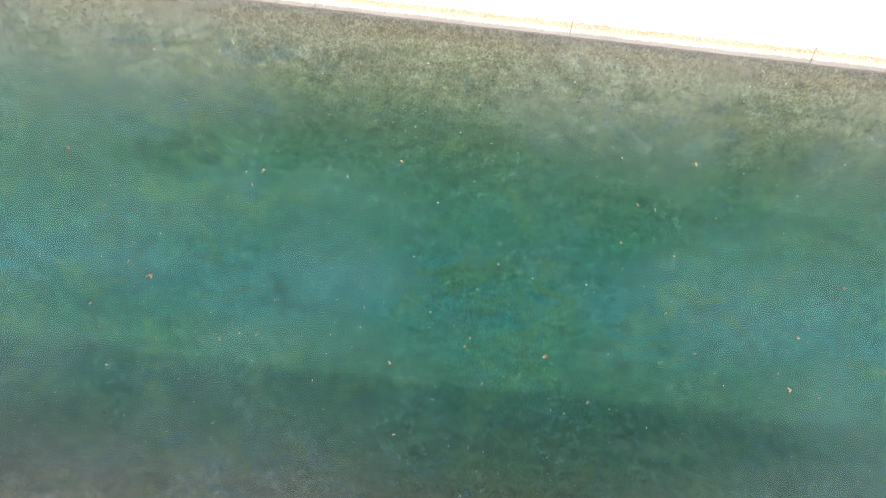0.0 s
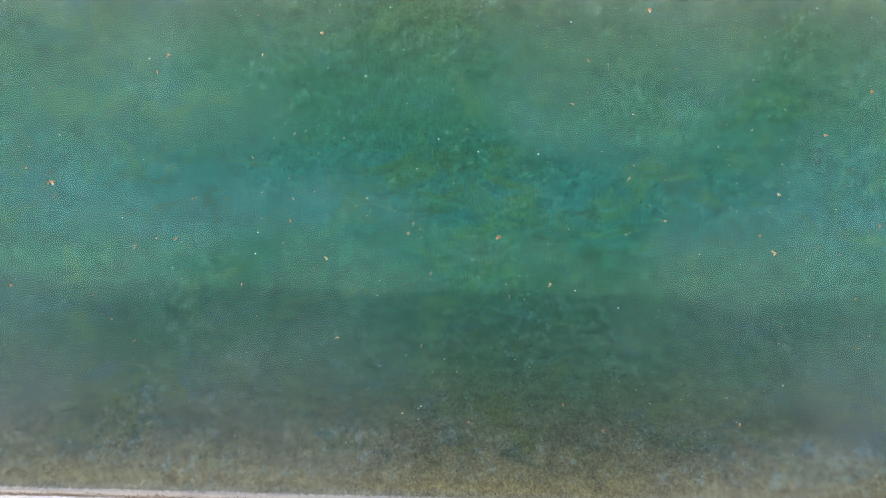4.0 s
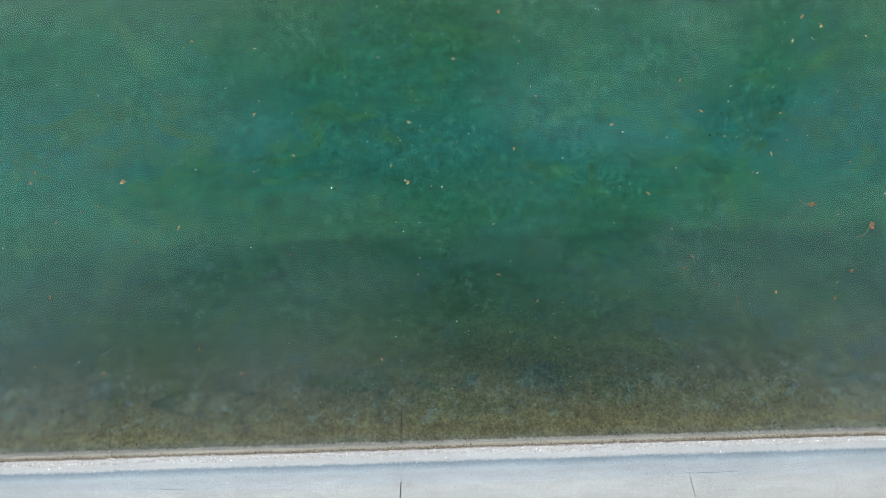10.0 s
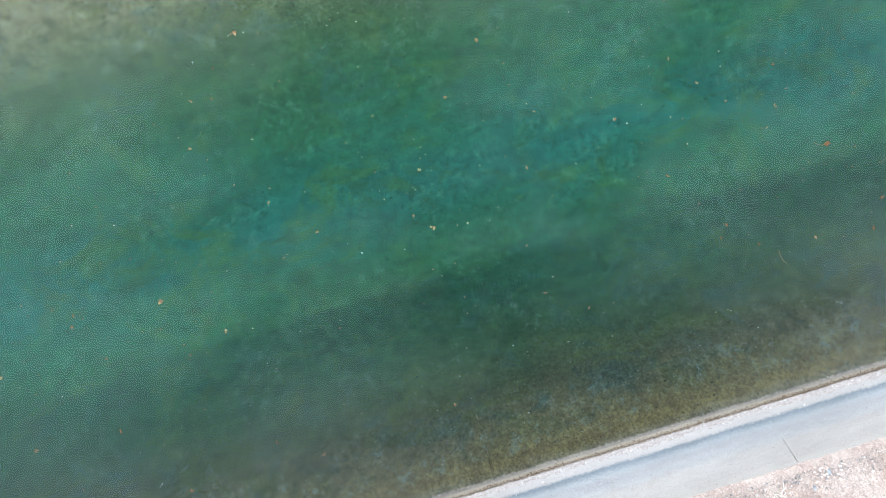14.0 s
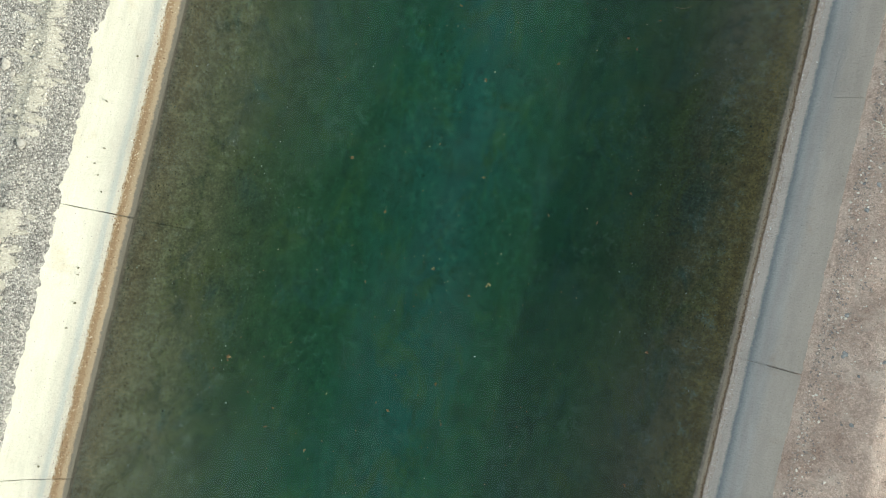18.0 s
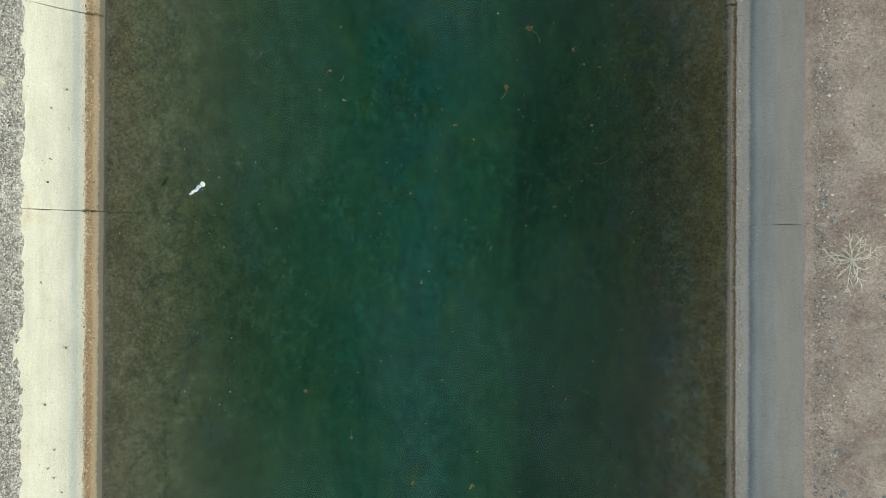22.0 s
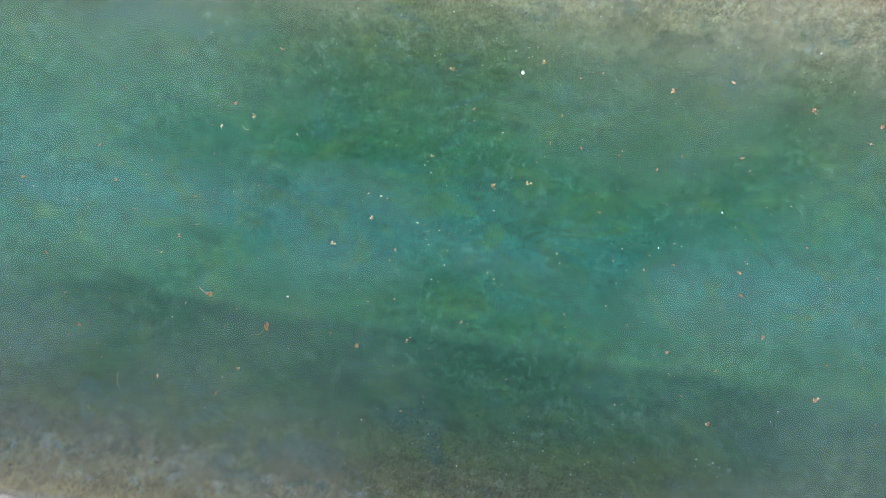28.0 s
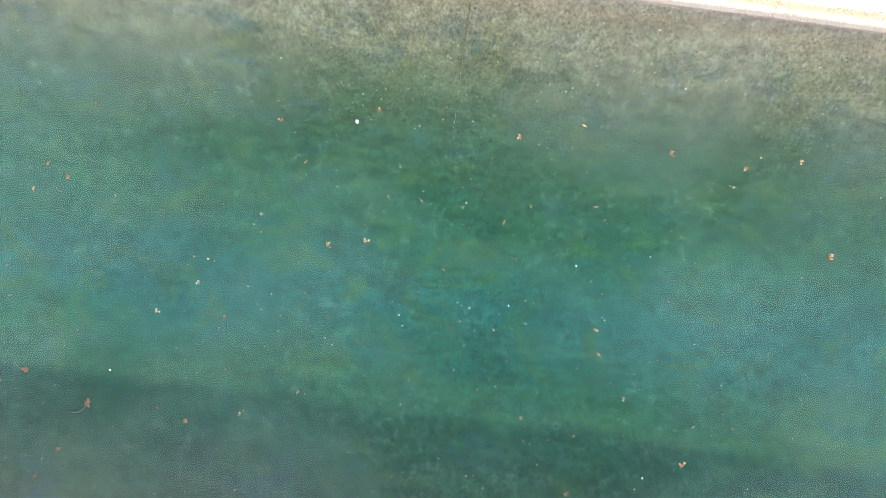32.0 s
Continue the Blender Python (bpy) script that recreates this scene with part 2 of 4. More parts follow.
MAT_EAST = lining_material("lining_concrete_east", DEEP_TINT + SHALLOW_EAST + [
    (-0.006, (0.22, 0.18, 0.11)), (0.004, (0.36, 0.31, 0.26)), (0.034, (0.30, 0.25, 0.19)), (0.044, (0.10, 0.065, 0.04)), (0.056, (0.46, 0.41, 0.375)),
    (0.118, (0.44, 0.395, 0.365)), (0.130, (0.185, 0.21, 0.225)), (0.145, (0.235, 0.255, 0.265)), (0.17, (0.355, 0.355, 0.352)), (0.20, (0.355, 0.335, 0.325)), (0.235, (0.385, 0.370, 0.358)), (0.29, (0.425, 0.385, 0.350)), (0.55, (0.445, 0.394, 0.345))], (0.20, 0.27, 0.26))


def earth_material(name, a, b, c, cobble, pale):
    """Stony earth: fines, a skin of small stones and pale patches of crumbled clods."""
    n = Nodes(name)
    col = n.ramp(n.noise(1.4, 6, 0.65, 0.3), [(0.3, a), (0.5, b), (0.72, c)])
    stones = n.add("TexVoronoi", Scale=46.0, Randomness=1.0)
    warp = n.add("Mapping", Scale=(1.0, 1.0, 1.0))
    n.link(n.pos(), warp.inputs[0])
    n.link(warp.outputs[0], stones.inputs["Vector"])
    tone = n.add("SeparateColor")
    n.link(stones.outputs["Color"], tone.inputs[0])
    shade = n.ramp(tone.outputs[0], [(0.0, 0.45), (0.5, 0.95), (0.9, 1.6)])
    col = n.mix(cobble, col, n.mix(1.0, col, shade, "MULTIPLY"))
    grit = n.ramp(n.noise(75, 6, 0.75), [(0.3, 0.6), (0.6, 1.1), (0.75, 1.35)])
    col = n.mix(1.0, col, grit, "MULTIPLY")
    clod = n.ramp(n.noise(2.6, 8, 0.7, 0.5), [(0.50, 0.0), (0.68, 1.0)])
    col = n.mix(n.math("MULTIPLY", clod, 0.7), col, pale)
    spots = n.ramp(n.noise(9, 6, 0.7), [(0.33, 1.0), (0.42, 0.0)])
    col = n.mix(n.math("MULTIPLY", spots, 0.35), col, tuple(v * 0.6 for v in a))
    relief = n.math("ADD", n.math("MULTIPLY", stones.outputs["Distance"], -1.2 * cobble), n.math("ADD", n.noise(30, 8, 0.75), n.noise(6, 5, 0.6)))
    return n.surface(col, 0.95, n.bump(relief, 1.0, 0.03), spec=0.1)


def water_material():
    n = Nodes("water_surface")
    clear = n.add("BsdfTransparent", Color=(0.91, 0.955, 0.935, 1))
    gloss = n.add("BsdfGlossy", Roughness=0.015)
    ripple = n.bump(n.noise(1.2, 2, 0.5), 0.03, 0.02)
    n.link(ripple, gloss.inputs["Normal"])
    facing = n.add("LayerWeight", Blend=0.5)
    gain = n.math("ADD", n.math("MULTIPLY", n.math("POWER", facing.outputs["Facing"], 5.0), 0.965), 0.035)
    m = n.add("MixShader")
    n.link(gain, m.inputs[0])
    n.link(clear.outputs[0], m.inputs[1])
    n.link(gloss.outputs[0], m.inputs[2])
    n.link(m.outputs[0], n.out.inputs[0])
    return n.mat


def murk_material():
    """Fine silt that hangs in the water, as teal sheets that stand in for its scattered light."""
    n = Nodes("silt_haze")
    clear = n.add("BsdfTransparent")
    milk = n.add("BsdfDiffuse", Color=(0.10, 0.25, 0.235, 1))
    dens = n.ramp(n.noise(0.7, 5, 0.6, 0.6, stretch=(1.0, 0.5, 1.0)), [(0.35, 0.006), (0.7, 0.036)])
    # the layer thins out where the sides of the canal rise into it
    sep = n.add("SeparateXYZ")
    n.link(n.pos(), sep.inputs[0])
    room = n.math("SUBTRACT", n.math("ADD", n.math("DIVIDE", sep.outputs["Z"], 0.55), 4.1), n.math("ABSOLUTE", sep.outputs["X"]))
    fade = n.ramp(room, [(0.0, 0.0), (1.0, 1.0)])
    dens = n.math("MULTIPLY", dens, fade)
    n.link(n.mix(fade, (1.0, 1.0, 1.0), (0.84, 0.965, 0.93)), clear.inputs[0])
    m = n.add("MixShader")
    n.link(dens, m.inputs[0])
    n.link(clear.outputs[0], m.inputs[1])
    n.link(milk.outputs[0], m.inputs[2])
    n.link(m.outputs[0], n.out.inputs[0])
    return n.mat


def mottled(name, a, b, scale=20, rough=0.7, bump=0.3, spec=0.3):
    n = Nodes(name)
    f = n.noise(scale, 5, 0.65)
    col = n.ramp(f, [(0.3, a), (0.7, b)])
    return n.surface(col, rough, n.bump(f, bump, 0.005), spec=spec)


def island(name, stops, rough=0.9):
    """Each loose piece of a mesh takes a colour of its own."""
    n = Nodes(name)
    r = n.add("NewGeometry").outputs["Random Per Island"]
    col = n.ramp(r, stops)
    col = n.mix(1.0, col, n.ramp(n.noise(120, 3, 0.6), [(0.3, 0.75), (0.7, 1.15)]), "MULTIPLY")
    return n.surface(col, rough, spec=0.2)


MAT_EARTH_EAST = earth_material("bank_earth_east", (0.35, 0.25, 0.205), (0.50, 0.385, 0.325), (0.60, 0.49, 0.42), 0.30, (0.56, 0.47, 0.405))
MAT_EARTH_WEST = earth_material("bank_earth_west", (0.34, 0.32, 0.30), (0.44, 0.41, 0.37), (0.54, 0.50, 0.44), 1.0, (0.64, 0.60, 0.53))
MAT_WATER = water_material()
MAT_MURK = murk_material()

# ---- the canal's shape ----
EDGE, TOE, TOP, SLOPE = 4.10, 1.50, 4.90, 0.55  # half widths of the water, the bed and the lining; rise of the sides under water
CRACK = 4.515  # where the steeper upper strip of the lining begins
SOUTH, NORTH, FAR = -16.0, 18.0, 400.0
CREST, CREST_Z = 5.62, 0.99


def side_z(x):
    """The sides rise 0.55 as seen through the water, 0.7 above it and 0.9 in the upper strip."""
    a = abs(x) - EDGE
    return SLOPE * a if a < 0 else 0.7 * a + 0.2 * max(0.0, abs(x) - CRACK)


def lining_z(x):
    return side_z(max(abs(x), TOE))


def link(name, bm, material, parent=None, label="", smooth=False):
    me = bpy.data.meshes.new(name)
    bm.to_mesh(me)
    bm.free()
    return finish(name, me, material, parent, label, smooth)


def finish(name, me, material, parent=None, label="", smooth=False):
    me.materials.append(material)
    if smooth:
        me.polygons.foreach_set("use_smooth", [True] * len(me.polygons))
    ob = new(name, me)
    if parent:
        ob.parent = parent
    if label:
        ob["label"] = label
    return ob


def part(name, bm, material, parent, label="", smooth=False):
    return link(name, bm, material, parent, label, smooth)


def grid_mesh(name, xs, ys, z):
    """A sheet over the lines xs and ys; z(x, y) may also shift the point sideways."""
    verts = [z(x, y) for y in ys for x in xs]
    w = len(xs)
    faces = [(j * w + i, j * w + i + 1, (j + 1) * w + i + 1, (j + 1) * w + i) for j in range(len(ys) - 1) for i in range(w - 1)]
    me = bpy.data.meshes.new(name)
    me.from_pydata(verts, [], faces)
    me.update()
    return me


def steps(a, b, d):
    k = max(1, round((b - a) / d))
    return [a + (b - a) * i / k for i in range(k + 1)]


# ---- ground: one sheet with the trench for the canal in it ----
def ground_point(x, y):
    ax, side = abs(x), 1 if x > 0 else -1
    if ax < TOP - 0.1:
        return (x, y, lining_z(x) - 0.16)
    rough = noise.noise((x * 1.3, y * 1.3, 0)) * 0.05 + noise.noise((x * 4, y * 4, 5)) * 0.022 + noise.noise((x * 11, y * 11, 9)) * 0.010
    near = min(1.0, max(0.0, (ax - TOP + 0.03) / 0.25))
    base = side_z(TOP)
    if side > 0:
        crest = CREST + noise.noise((0.3, y * 0.45, 2)) * 0.10 + noise.noise((0.7, y * 1.7, 4)) * 0.05
        f = min(1.0, max(0.0, (ax - TOP) / (crest - TOP)))
        z = base + (CREST_Z - base) * f - max(0.0, ax - crest) * 0.06
    else:
        z = base + min(0.62, (ax - TOP) * 0.36)
        z += 0.05 * max(0.0, noise.noise((x * 2.2, y * 2.2, 11))) * near
        z += 0.07 * math.exp(-((ax - 5.27) / 0.10) ** 2) * max(0.2, 0.8 + noise.noise((3, y * 4, 1)))  # a low ridge of scraped earth
    if ax > 9:
        z = z + (0.8 - z) * min(1.0, (ax - 9) / 20)
    lip = (ax - TOP + 0.014 - 0.016 * noise.noise((y * 2.3, 2, side)) - 0.022 * noise.noise((y * 11, 6, side))) * 0.9 if ax < TOP else 0.0
    return (x, y, z + rough * (0.25 + 0.75 * near) + lip + 0.012)


near_x = steps(4.82, 7.6, 0.05)
far_x = [8.2, 9, 10.5, 13, 18, 26, 40, 70, 130, 240, FAR]
gx = [-v for v in reversed(near_x + far_x)] + [-4.70, -CRACK, -EDGE, -TOE, TOE, EDGE, CRACK, 4.70] + near_x + far_x
far_y = [2, 5, 10, 20, 40, 80, 160, FAR - NORTH]
gy = [SOUTH - v for v in reversed(far_y)] + steps(SOUTH, NORTH, 0.07) + [NORTH + v for v in far_y]
ground = finish("ground", grid_mesh("ground", gx, gy, ground_point), MAT_EARTH_EAST, smooth=True)
ground.data.materials.append(MAT_EARTH_WEST)
flags = []
for poly in ground.data.polygons:
    flags.append(1 if ground.data.vertices[poly.vertices[0]].co.x < 0 else 0)
ground.data.polygons.foreach_set("material_index", flags)
tagged(ground, "dry desert earth banks with gravel and footprints beside a canal", "ground", kind="structure")

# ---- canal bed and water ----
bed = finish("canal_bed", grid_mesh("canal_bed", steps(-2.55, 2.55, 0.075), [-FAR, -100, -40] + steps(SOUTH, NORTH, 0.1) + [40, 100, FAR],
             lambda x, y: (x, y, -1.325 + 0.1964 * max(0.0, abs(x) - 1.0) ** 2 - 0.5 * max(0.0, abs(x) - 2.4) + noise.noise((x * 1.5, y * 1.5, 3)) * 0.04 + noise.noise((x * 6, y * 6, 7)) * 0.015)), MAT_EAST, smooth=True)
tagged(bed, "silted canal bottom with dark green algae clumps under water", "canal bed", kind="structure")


def water_sheet(name, levels, material):
    bm = bmesh.new()
    for z in levels:
        half = EDGE + z / SLOPE + 0.03
        c = [bm.verts.new(p) for p in ((-half, -FAR, z), (half, -FAR, z), (half, FAR, z), (-half, FAR, z))]
        bm.faces.new(c)
    return link(name, bm, material)


water = tagged(water_sheet("water", [0.0], MAT_WATER), "calm clear green canal water reflecting a hazy sky", "water", kind="structure")
# three flat sheets imitate the haze of light scattered in silty water
murk = tagged(water_sheet("water_haze_sheets", [-0.45, -0.80, -1.12], MAT_MURK), "thin teal sheets standing in for silty haze in the canal water", "water", kind="structure")

# ---- concrete lining, slab by slab ----
def slab(parent, side, x0, x1, y0, y1, material, seed, d=0.09):
    """One slab of the sloping side between its joints, 10 cm thick, with worn edges."""
    gap = 0.0022 if side > 0 and y1 > 4 else 0.0058 if side > 0 else 0.0046  # the northern joints are choked with dust
    xs, ys = steps(x0, x1, d), steps(y0, y1, d)
    xs = [x0, x0 + 0.012] + xs[1:-1] + [x1 - 0.012, x1]
    ys = [y0, y0 + 0.012] + ys[1:-1] + [y1 - 0.012, y1]
    w, h = len(xs), len(ys)
    tilt = (random.random() - 0.5) * 0.006
    verts = []
    for j, y in enumerate(ys):
        for i, x in enumerate(xs):
            rim = i in (0, w - 1) or j in (0, h - 1)
            wave = noise.noise((x * 3 + seed, y * 3, side)) * 0.004 + noise.noise((x * 9, y * 9, side + 3)) * 0.003
            shut = abs(x - CRACK) < 0.02 and noise.noise((y * 0.9, 12, side)) < 0.3
            if abs(x - CRACK) < 0.02:
                x += (0.0012 if x < CRACK else 0.0) if shut else 0.0
                x += noise.noise((y * 1.5, 8, side)) * 0.022 + noise.noise((y * 9, 4, side)) * 0.007
            jag = noise.noise((x * 7, seed * 3 + y, 1)) * 0.006 if j in (0, h - 1) else 0
            drop = 0.0012 if j not in (0, h - 1) else 0.004 if x > 4.0 else 0.004 * max(0.0, 1 - (4.0 - x) / 0.8)
            zz = side_z(x) + wave + tilt - (drop if rim and not shut else 0)
            slit = gap if zz > -0.1 else max(0.0002, gap * (1 + (zz + 0.1) / (0.6 if side < 0 else 0.15)))
            slit *= 0.6 if zz < -0.01 else 1.0
            if side > 0 and 4.13 < x < CRACK:
                slit = 0.0003
            inward = slit if j < 2 else -slit if j > h - 3 else 0
            verts.append((side * x, y + jag + inward, zz))
    faces = [(j * w + i, j * w + i + 1, (j + 1) * w + i + 1, (j + 1) * w + i) for j in range(h - 1) for i in range(w - 1)]
    ring = [i for i in range(w)] + [j * w + w - 1 for j in range(1, h)] + [(h - 1) * w + i for i in range(w - 2, -1, -1)] + [j * w for j in range(h - 2, 0, -1)]
    start, k = len(verts), len(ring)
    for r in ring:
        verts.append(verts[r])
    for r in ring:
        x, y, z = verts[r]
        verts.append((x + side * 0.04, y, z - 0.09))
    faces += [(start + i, start + k + i, start + k + (i + 1) % k, start + (i + 1) % k) for i in range(k)]
    if side < 0:
        faces = [tuple(reversed(f)) for f in faces]
    me = bpy.data.meshes.new("slab")
    me.from_pydata(verts, [], faces)
    me.update()
    return finish("slab", me, material, parent, smooth=True)


def joint_lines(marks):
    low, high = list(marks), []
    while low[0] > SOUTH:
        low.insert(0, low[0] - 3.66)
    while low[-1] < NORTH:
        low.append(low[-1] + 3.66)
    return low


def lining(name, side, marks, material, label):
    root = tagged(new(name), label, "canal lining", kind="structure")
    lines = joint_lines(marks)
    for a, b in zip(lines, lines[1:]):
        if side < 0:
            slab(root, side, TOE - 0.05, TOP, a, b, material, a)
            continue
        slab(root, side, TOE - 0.05, CRACK - 0.0008, a, b, material, a)
        slab(root, side, CRACK + 0.0008, TOP, a, b, material, a + 50)
    bm = bmesh.new()
    for ya, yb in ((-FAR, lines[0]), (lines[-1], FAR)):
        c = [bm.verts.new((side * x, y, lining_z(x) + dz)) for y in (ya, yb) for x, dz in ((TOE - 0.05, 0), (TOP, 0), (TOP, -0.1), (TOE - 0.05, -0.1))]
        for f in ((0, 1, 5, 4), (1, 2, 6, 5), (3, 0, 4, 7), (0, 1, 2, 3), (4, 5, 6, 7)):
            bm.faces.new([c[i] for i in f])
    bmesh.ops.recalc_face_normals(bm, faces=bm.faces)
    part("distant_lining", bm, material, root)
    return root


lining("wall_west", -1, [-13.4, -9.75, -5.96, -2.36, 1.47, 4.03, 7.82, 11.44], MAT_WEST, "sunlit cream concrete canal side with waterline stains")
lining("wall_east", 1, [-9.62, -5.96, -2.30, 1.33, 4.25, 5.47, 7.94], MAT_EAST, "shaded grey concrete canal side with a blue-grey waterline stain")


# ---- loose stuff: gravel, crust, floating specks ----
def pebble_cloud(name, places, material, label, category, flat=0.6, plain=False):
    """Many small angular pieces in one mesh; places holds (x, y, z, size)."""
    t = (1 + 5 ** 0.5) / 2
    ico = np.array([(-1, t, 0), (1, t, 0), (-1, -t, 0), (1, -t, 0), (0, -1, t), (0, 1, t), (0, -1, -t), (0, 1, -t), (t, 0, -1), (t, 0, 1), (-t, 0, -1), (-t, 0, 1)]) / 1.9
    tri = np.array([(0, 11, 5), (0, 5, 1), (0, 1, 7), (0, 7, 10), (0, 10, 11), (1, 5, 9), (5, 11, 4), (11, 10, 2), (10, 7, 6), (7, 1, 8),
                    (3, 9, 4), (3, 4, 2), (3, 2, 6), (3, 6, 8), (3, 8, 9), (4, 9, 5), (2, 4, 11), (6, 2, 10), (8, 6, 7), (9, 8, 1)])
    if plain:  # eight-sided pieces for the finest grains
        ico = np.array([(1, 0, 0), (0, 1, 0), (-1, 0, 0), (0, -1, 0), (0, 0, 1), (0, 0, -1)], float)
        tri = np.array([(0, 1, 4), (1, 2, 4), (2, 3, 4), (3, 0, 4), (1, 0, 5), (2, 1, 5), (3, 2, 5), (0, 3, 5)])
    nv, nf = len(ico), len(tri)
    p = np.array(places)
    k = len(p)
    rng = np.random.RandomState(k)
    v = ico[None] * (0.75 + 0.5 * rng.rand(k, nv, 1))
    a = rng.rand(k) * 6.283
    c, s = np.cos(a)[:, None], np.sin(a)[:, None]
    sx, sy = 0.7 + 0.6 * rng.rand(k, 1), 0.5 + 0.5 * rng.rand(k, 1)
    x, y, z = v[..., 0] * sx, v[..., 1] * sy, v[..., 2] * flat * (0.7 + 0.6 * rng.rand(k, 1))
    v = np.stack([c * x - s * y, s * x + c * y, z], 2) * (p[:, 3] / 2)[:, None, None] + p[:, None, :3]
    f = tri[None] + (np.arange(k) * nv)[:, None, None]
    me = bpy.data.meshes.new(name)
    me.vertices.add(k * nv)
    me.vertices.foreach_set("co", v.ravel())
    me.loops.add(k * nf * 3)
    me.loops.foreach_set("vertex_index", f.ravel())
    me.polygons.add(k * nf)
    me.polygons.foreach_set("loop_start", np.arange(k * nf) * 3)
    me.update(calc_edges=True)
    return tagged(finish(name, me, material), label, category, kind="stuff")


rnd = random.Random(7)


def span():
    return rnd.uniform(-15.5, 17.5)


MAT_GRAVEL_W = island("grey_gravel", [(0.0, (0.20, 0.19, 0.18)), (0.35, (0.36, 0.34, 0.31)), (0.7, (0.50, 0.47, 0.43)), (0.95, (0.68, 0.65, 0.60))])
MAT_GRAVEL_E = island("brown_gravel", [(0.0, (0.19, 0.18, 0.18)), (0.35, (0.36, 0.30, 0.265)), (0.75, (0.48, 0.39, 0.34)), (0.98, (0.66, 0.62, 0.57))])
MAT_CRUST_E = island("pale_crust", [(0.0, (0.28, 0.24, 0.21)), (0.5, (0.45, 0.40, 0.36)), (0.88, (0.54, 0.50, 0.46)), (0.985, (0.76, 0.76, 0.74))])
MAT_CRUST_W = island("tan_crust", [(0.0, (0.16, 0.10, 0.055)), (0.4, (0.32, 0.22, 0.13)), (0.8, (0.44, 0.34, 0.22)), (0.95, (0.58, 0.50, 0.38))])
MAT_BROWN = island("brown_scum", [(0.0, (0.05, 0.03, 0.02)), (0.5, (0.15, 0.10, 0.06)), (1.0, (0.30, 0.22, 0.145))])
MAT_SPECK = island("pale_specks", [(0.0, (0.10, 0.06, 0.03)), (0.5, (0.24, 0.15, 0.08)), (0.90, (0.32, 0.27, 0.18)), (0.99, (0.62, 0.63, 0.60))])

west_gravel, east_gravel = [], []
while len(west_gravel) < 52000:
    x = -4.89 - 1.75 * rnd.random() ** 1.3
    y = rnd.uniform(-7, 8.5) if rnd.random() < 0.9 else span()
    if x > -4.95 and rnd.random() < 0.5:
        continue
    if noise.noise((x * 1.6, y * 1.6, 11)) > 0.25 and rnd.random() < 0.6:
        continue
    size = 0.011 + 0.030 * rnd.random() ** 2.2
    west_gravel.append((x, y, ground_point(x, y)[2] + size * 0.12, size))
while len(east_gravel) < 16000:
    x = 4.87 + abs(rnd.gauss(0, 0.13)) if rnd.random() < 0.6 else rnd.uniform(4.89, 6.6)
    y = rnd.uniform(-8, 9) if rnd.random() < 0.85 else span()
    size = 0.008 + 0.034 * rnd.random() ** 3.2
    p = ground_point(x, y)
    east_gravel.append((x, y, max(p[2], side_z(x) if x < TOP else -9) + size * 0.15, size))
pebble_cloud("gravel", west_gravel, MAT_GRAVEL_W, "grey broken gravel strewn over the sunlit earth bank", "gravel", 0.8, True)
pebble_cloud("gravel", east_gravel, MAT_GRAVEL_E, "brown and pale gravel along the top of the concrete", "gravel")

def ridge_gate(y):
    """Where the scraped ridge is whole (1) or worn away (0)."""
    return min(1.0, max(0.0, 0.48 + 1.6 * noise.noise((0.4, y * 0.95, 31)) + 0.5 * noise.noise((1.4, y * 2.3, 33))))


def clod_ridge(name, count):
    """Crumbled lumps of pale earth, pressed together into a broken ridge."""
    rng = random.Random(23)
    verts, faces = [], []
    n = 11
    while count:
        y = rng.uniform(-9.5, 10.5)
        if rng.random() > ridge_gate(y):
            continue
        count -= 1
        x = -5.31 + rng.gauss(0, 0.085) - 0.05 * noise.noise((2, y * 0.6, 3))
        a, b = rng.uniform(0.03, 0.12), rng.uniform(0.022, 0.06)
        h, turn, seed = rng.uniform(0.16, 0.34) * (a + b) / 2, rng.uniform(-0.5, 0.5), rng.random() * 90
        base = len(verts)
        for j in range(n):
            for i in range(n):
                u, v = 2 * i / (n - 1) - 1, 2 * j / (n - 1) - 1
                r = math.hypot(u, v) * (1 + 0.35 * noise.noise((u * 1.6 + seed, v * 1.6, 1)))
                wx, wy = u * a * math.cos(turn) - v * b * math.sin(turn), u * a * math.sin(turn) + v * b * math.cos(turn)
                top = h * max(0.0, 1 - r * r) ** 0.45 * (1 + 0.9 * noise.noise((u * 4.1, v * 4.1, seed))) if r < 1 else 0.0
                verts.append((x + wx, y + wy, ground_point(x + wx, y + wy)[2] + (top if r < 1 else -0.03)))
        faces += [(base + j * n + i, base + j * n + i + 1, base + (j + 1) * n + i + 1, base + (j + 1) * n + i) for j in range(n - 1) for i in range(n - 1)]
    me = bpy.data.meshes.new(name)
    me.from_pydata(verts, [], faces)
    me.update()
    return tagged(finish(name, me, MAT_RIDGE), "broken ridge of pale crumbled earth along the sunlit bank", "earth", kind="stuff")


MAT_RIDGE = mottled("pale_scraped_earth", (0.36, 0.33, 0.28), (0.55, 0.52, 0.44), 46, 0.95, 3.0, 0.1)
clod_ridge("earth_ridge", 1100)
clods = []
while len(clods) < 3600:
    x, y = -5.29 + rnd.gauss(0, 0.10), span()
    if rnd.random() > ridge_gate(y):
        continue
    size = 0.012 + 0.045 * rnd.random() ** 4
    clods.append((x, y, ground_point(x, y)[2] + 0.02 + size * 0.05, size))
MAT_CLOD = island("pale_earth_clods", [(0.0, (0.40, 0.37, 0.32)), (0.5, (0.54, 0.50, 0.43)), (0.95, (0.66, 0.62, 0.54))])
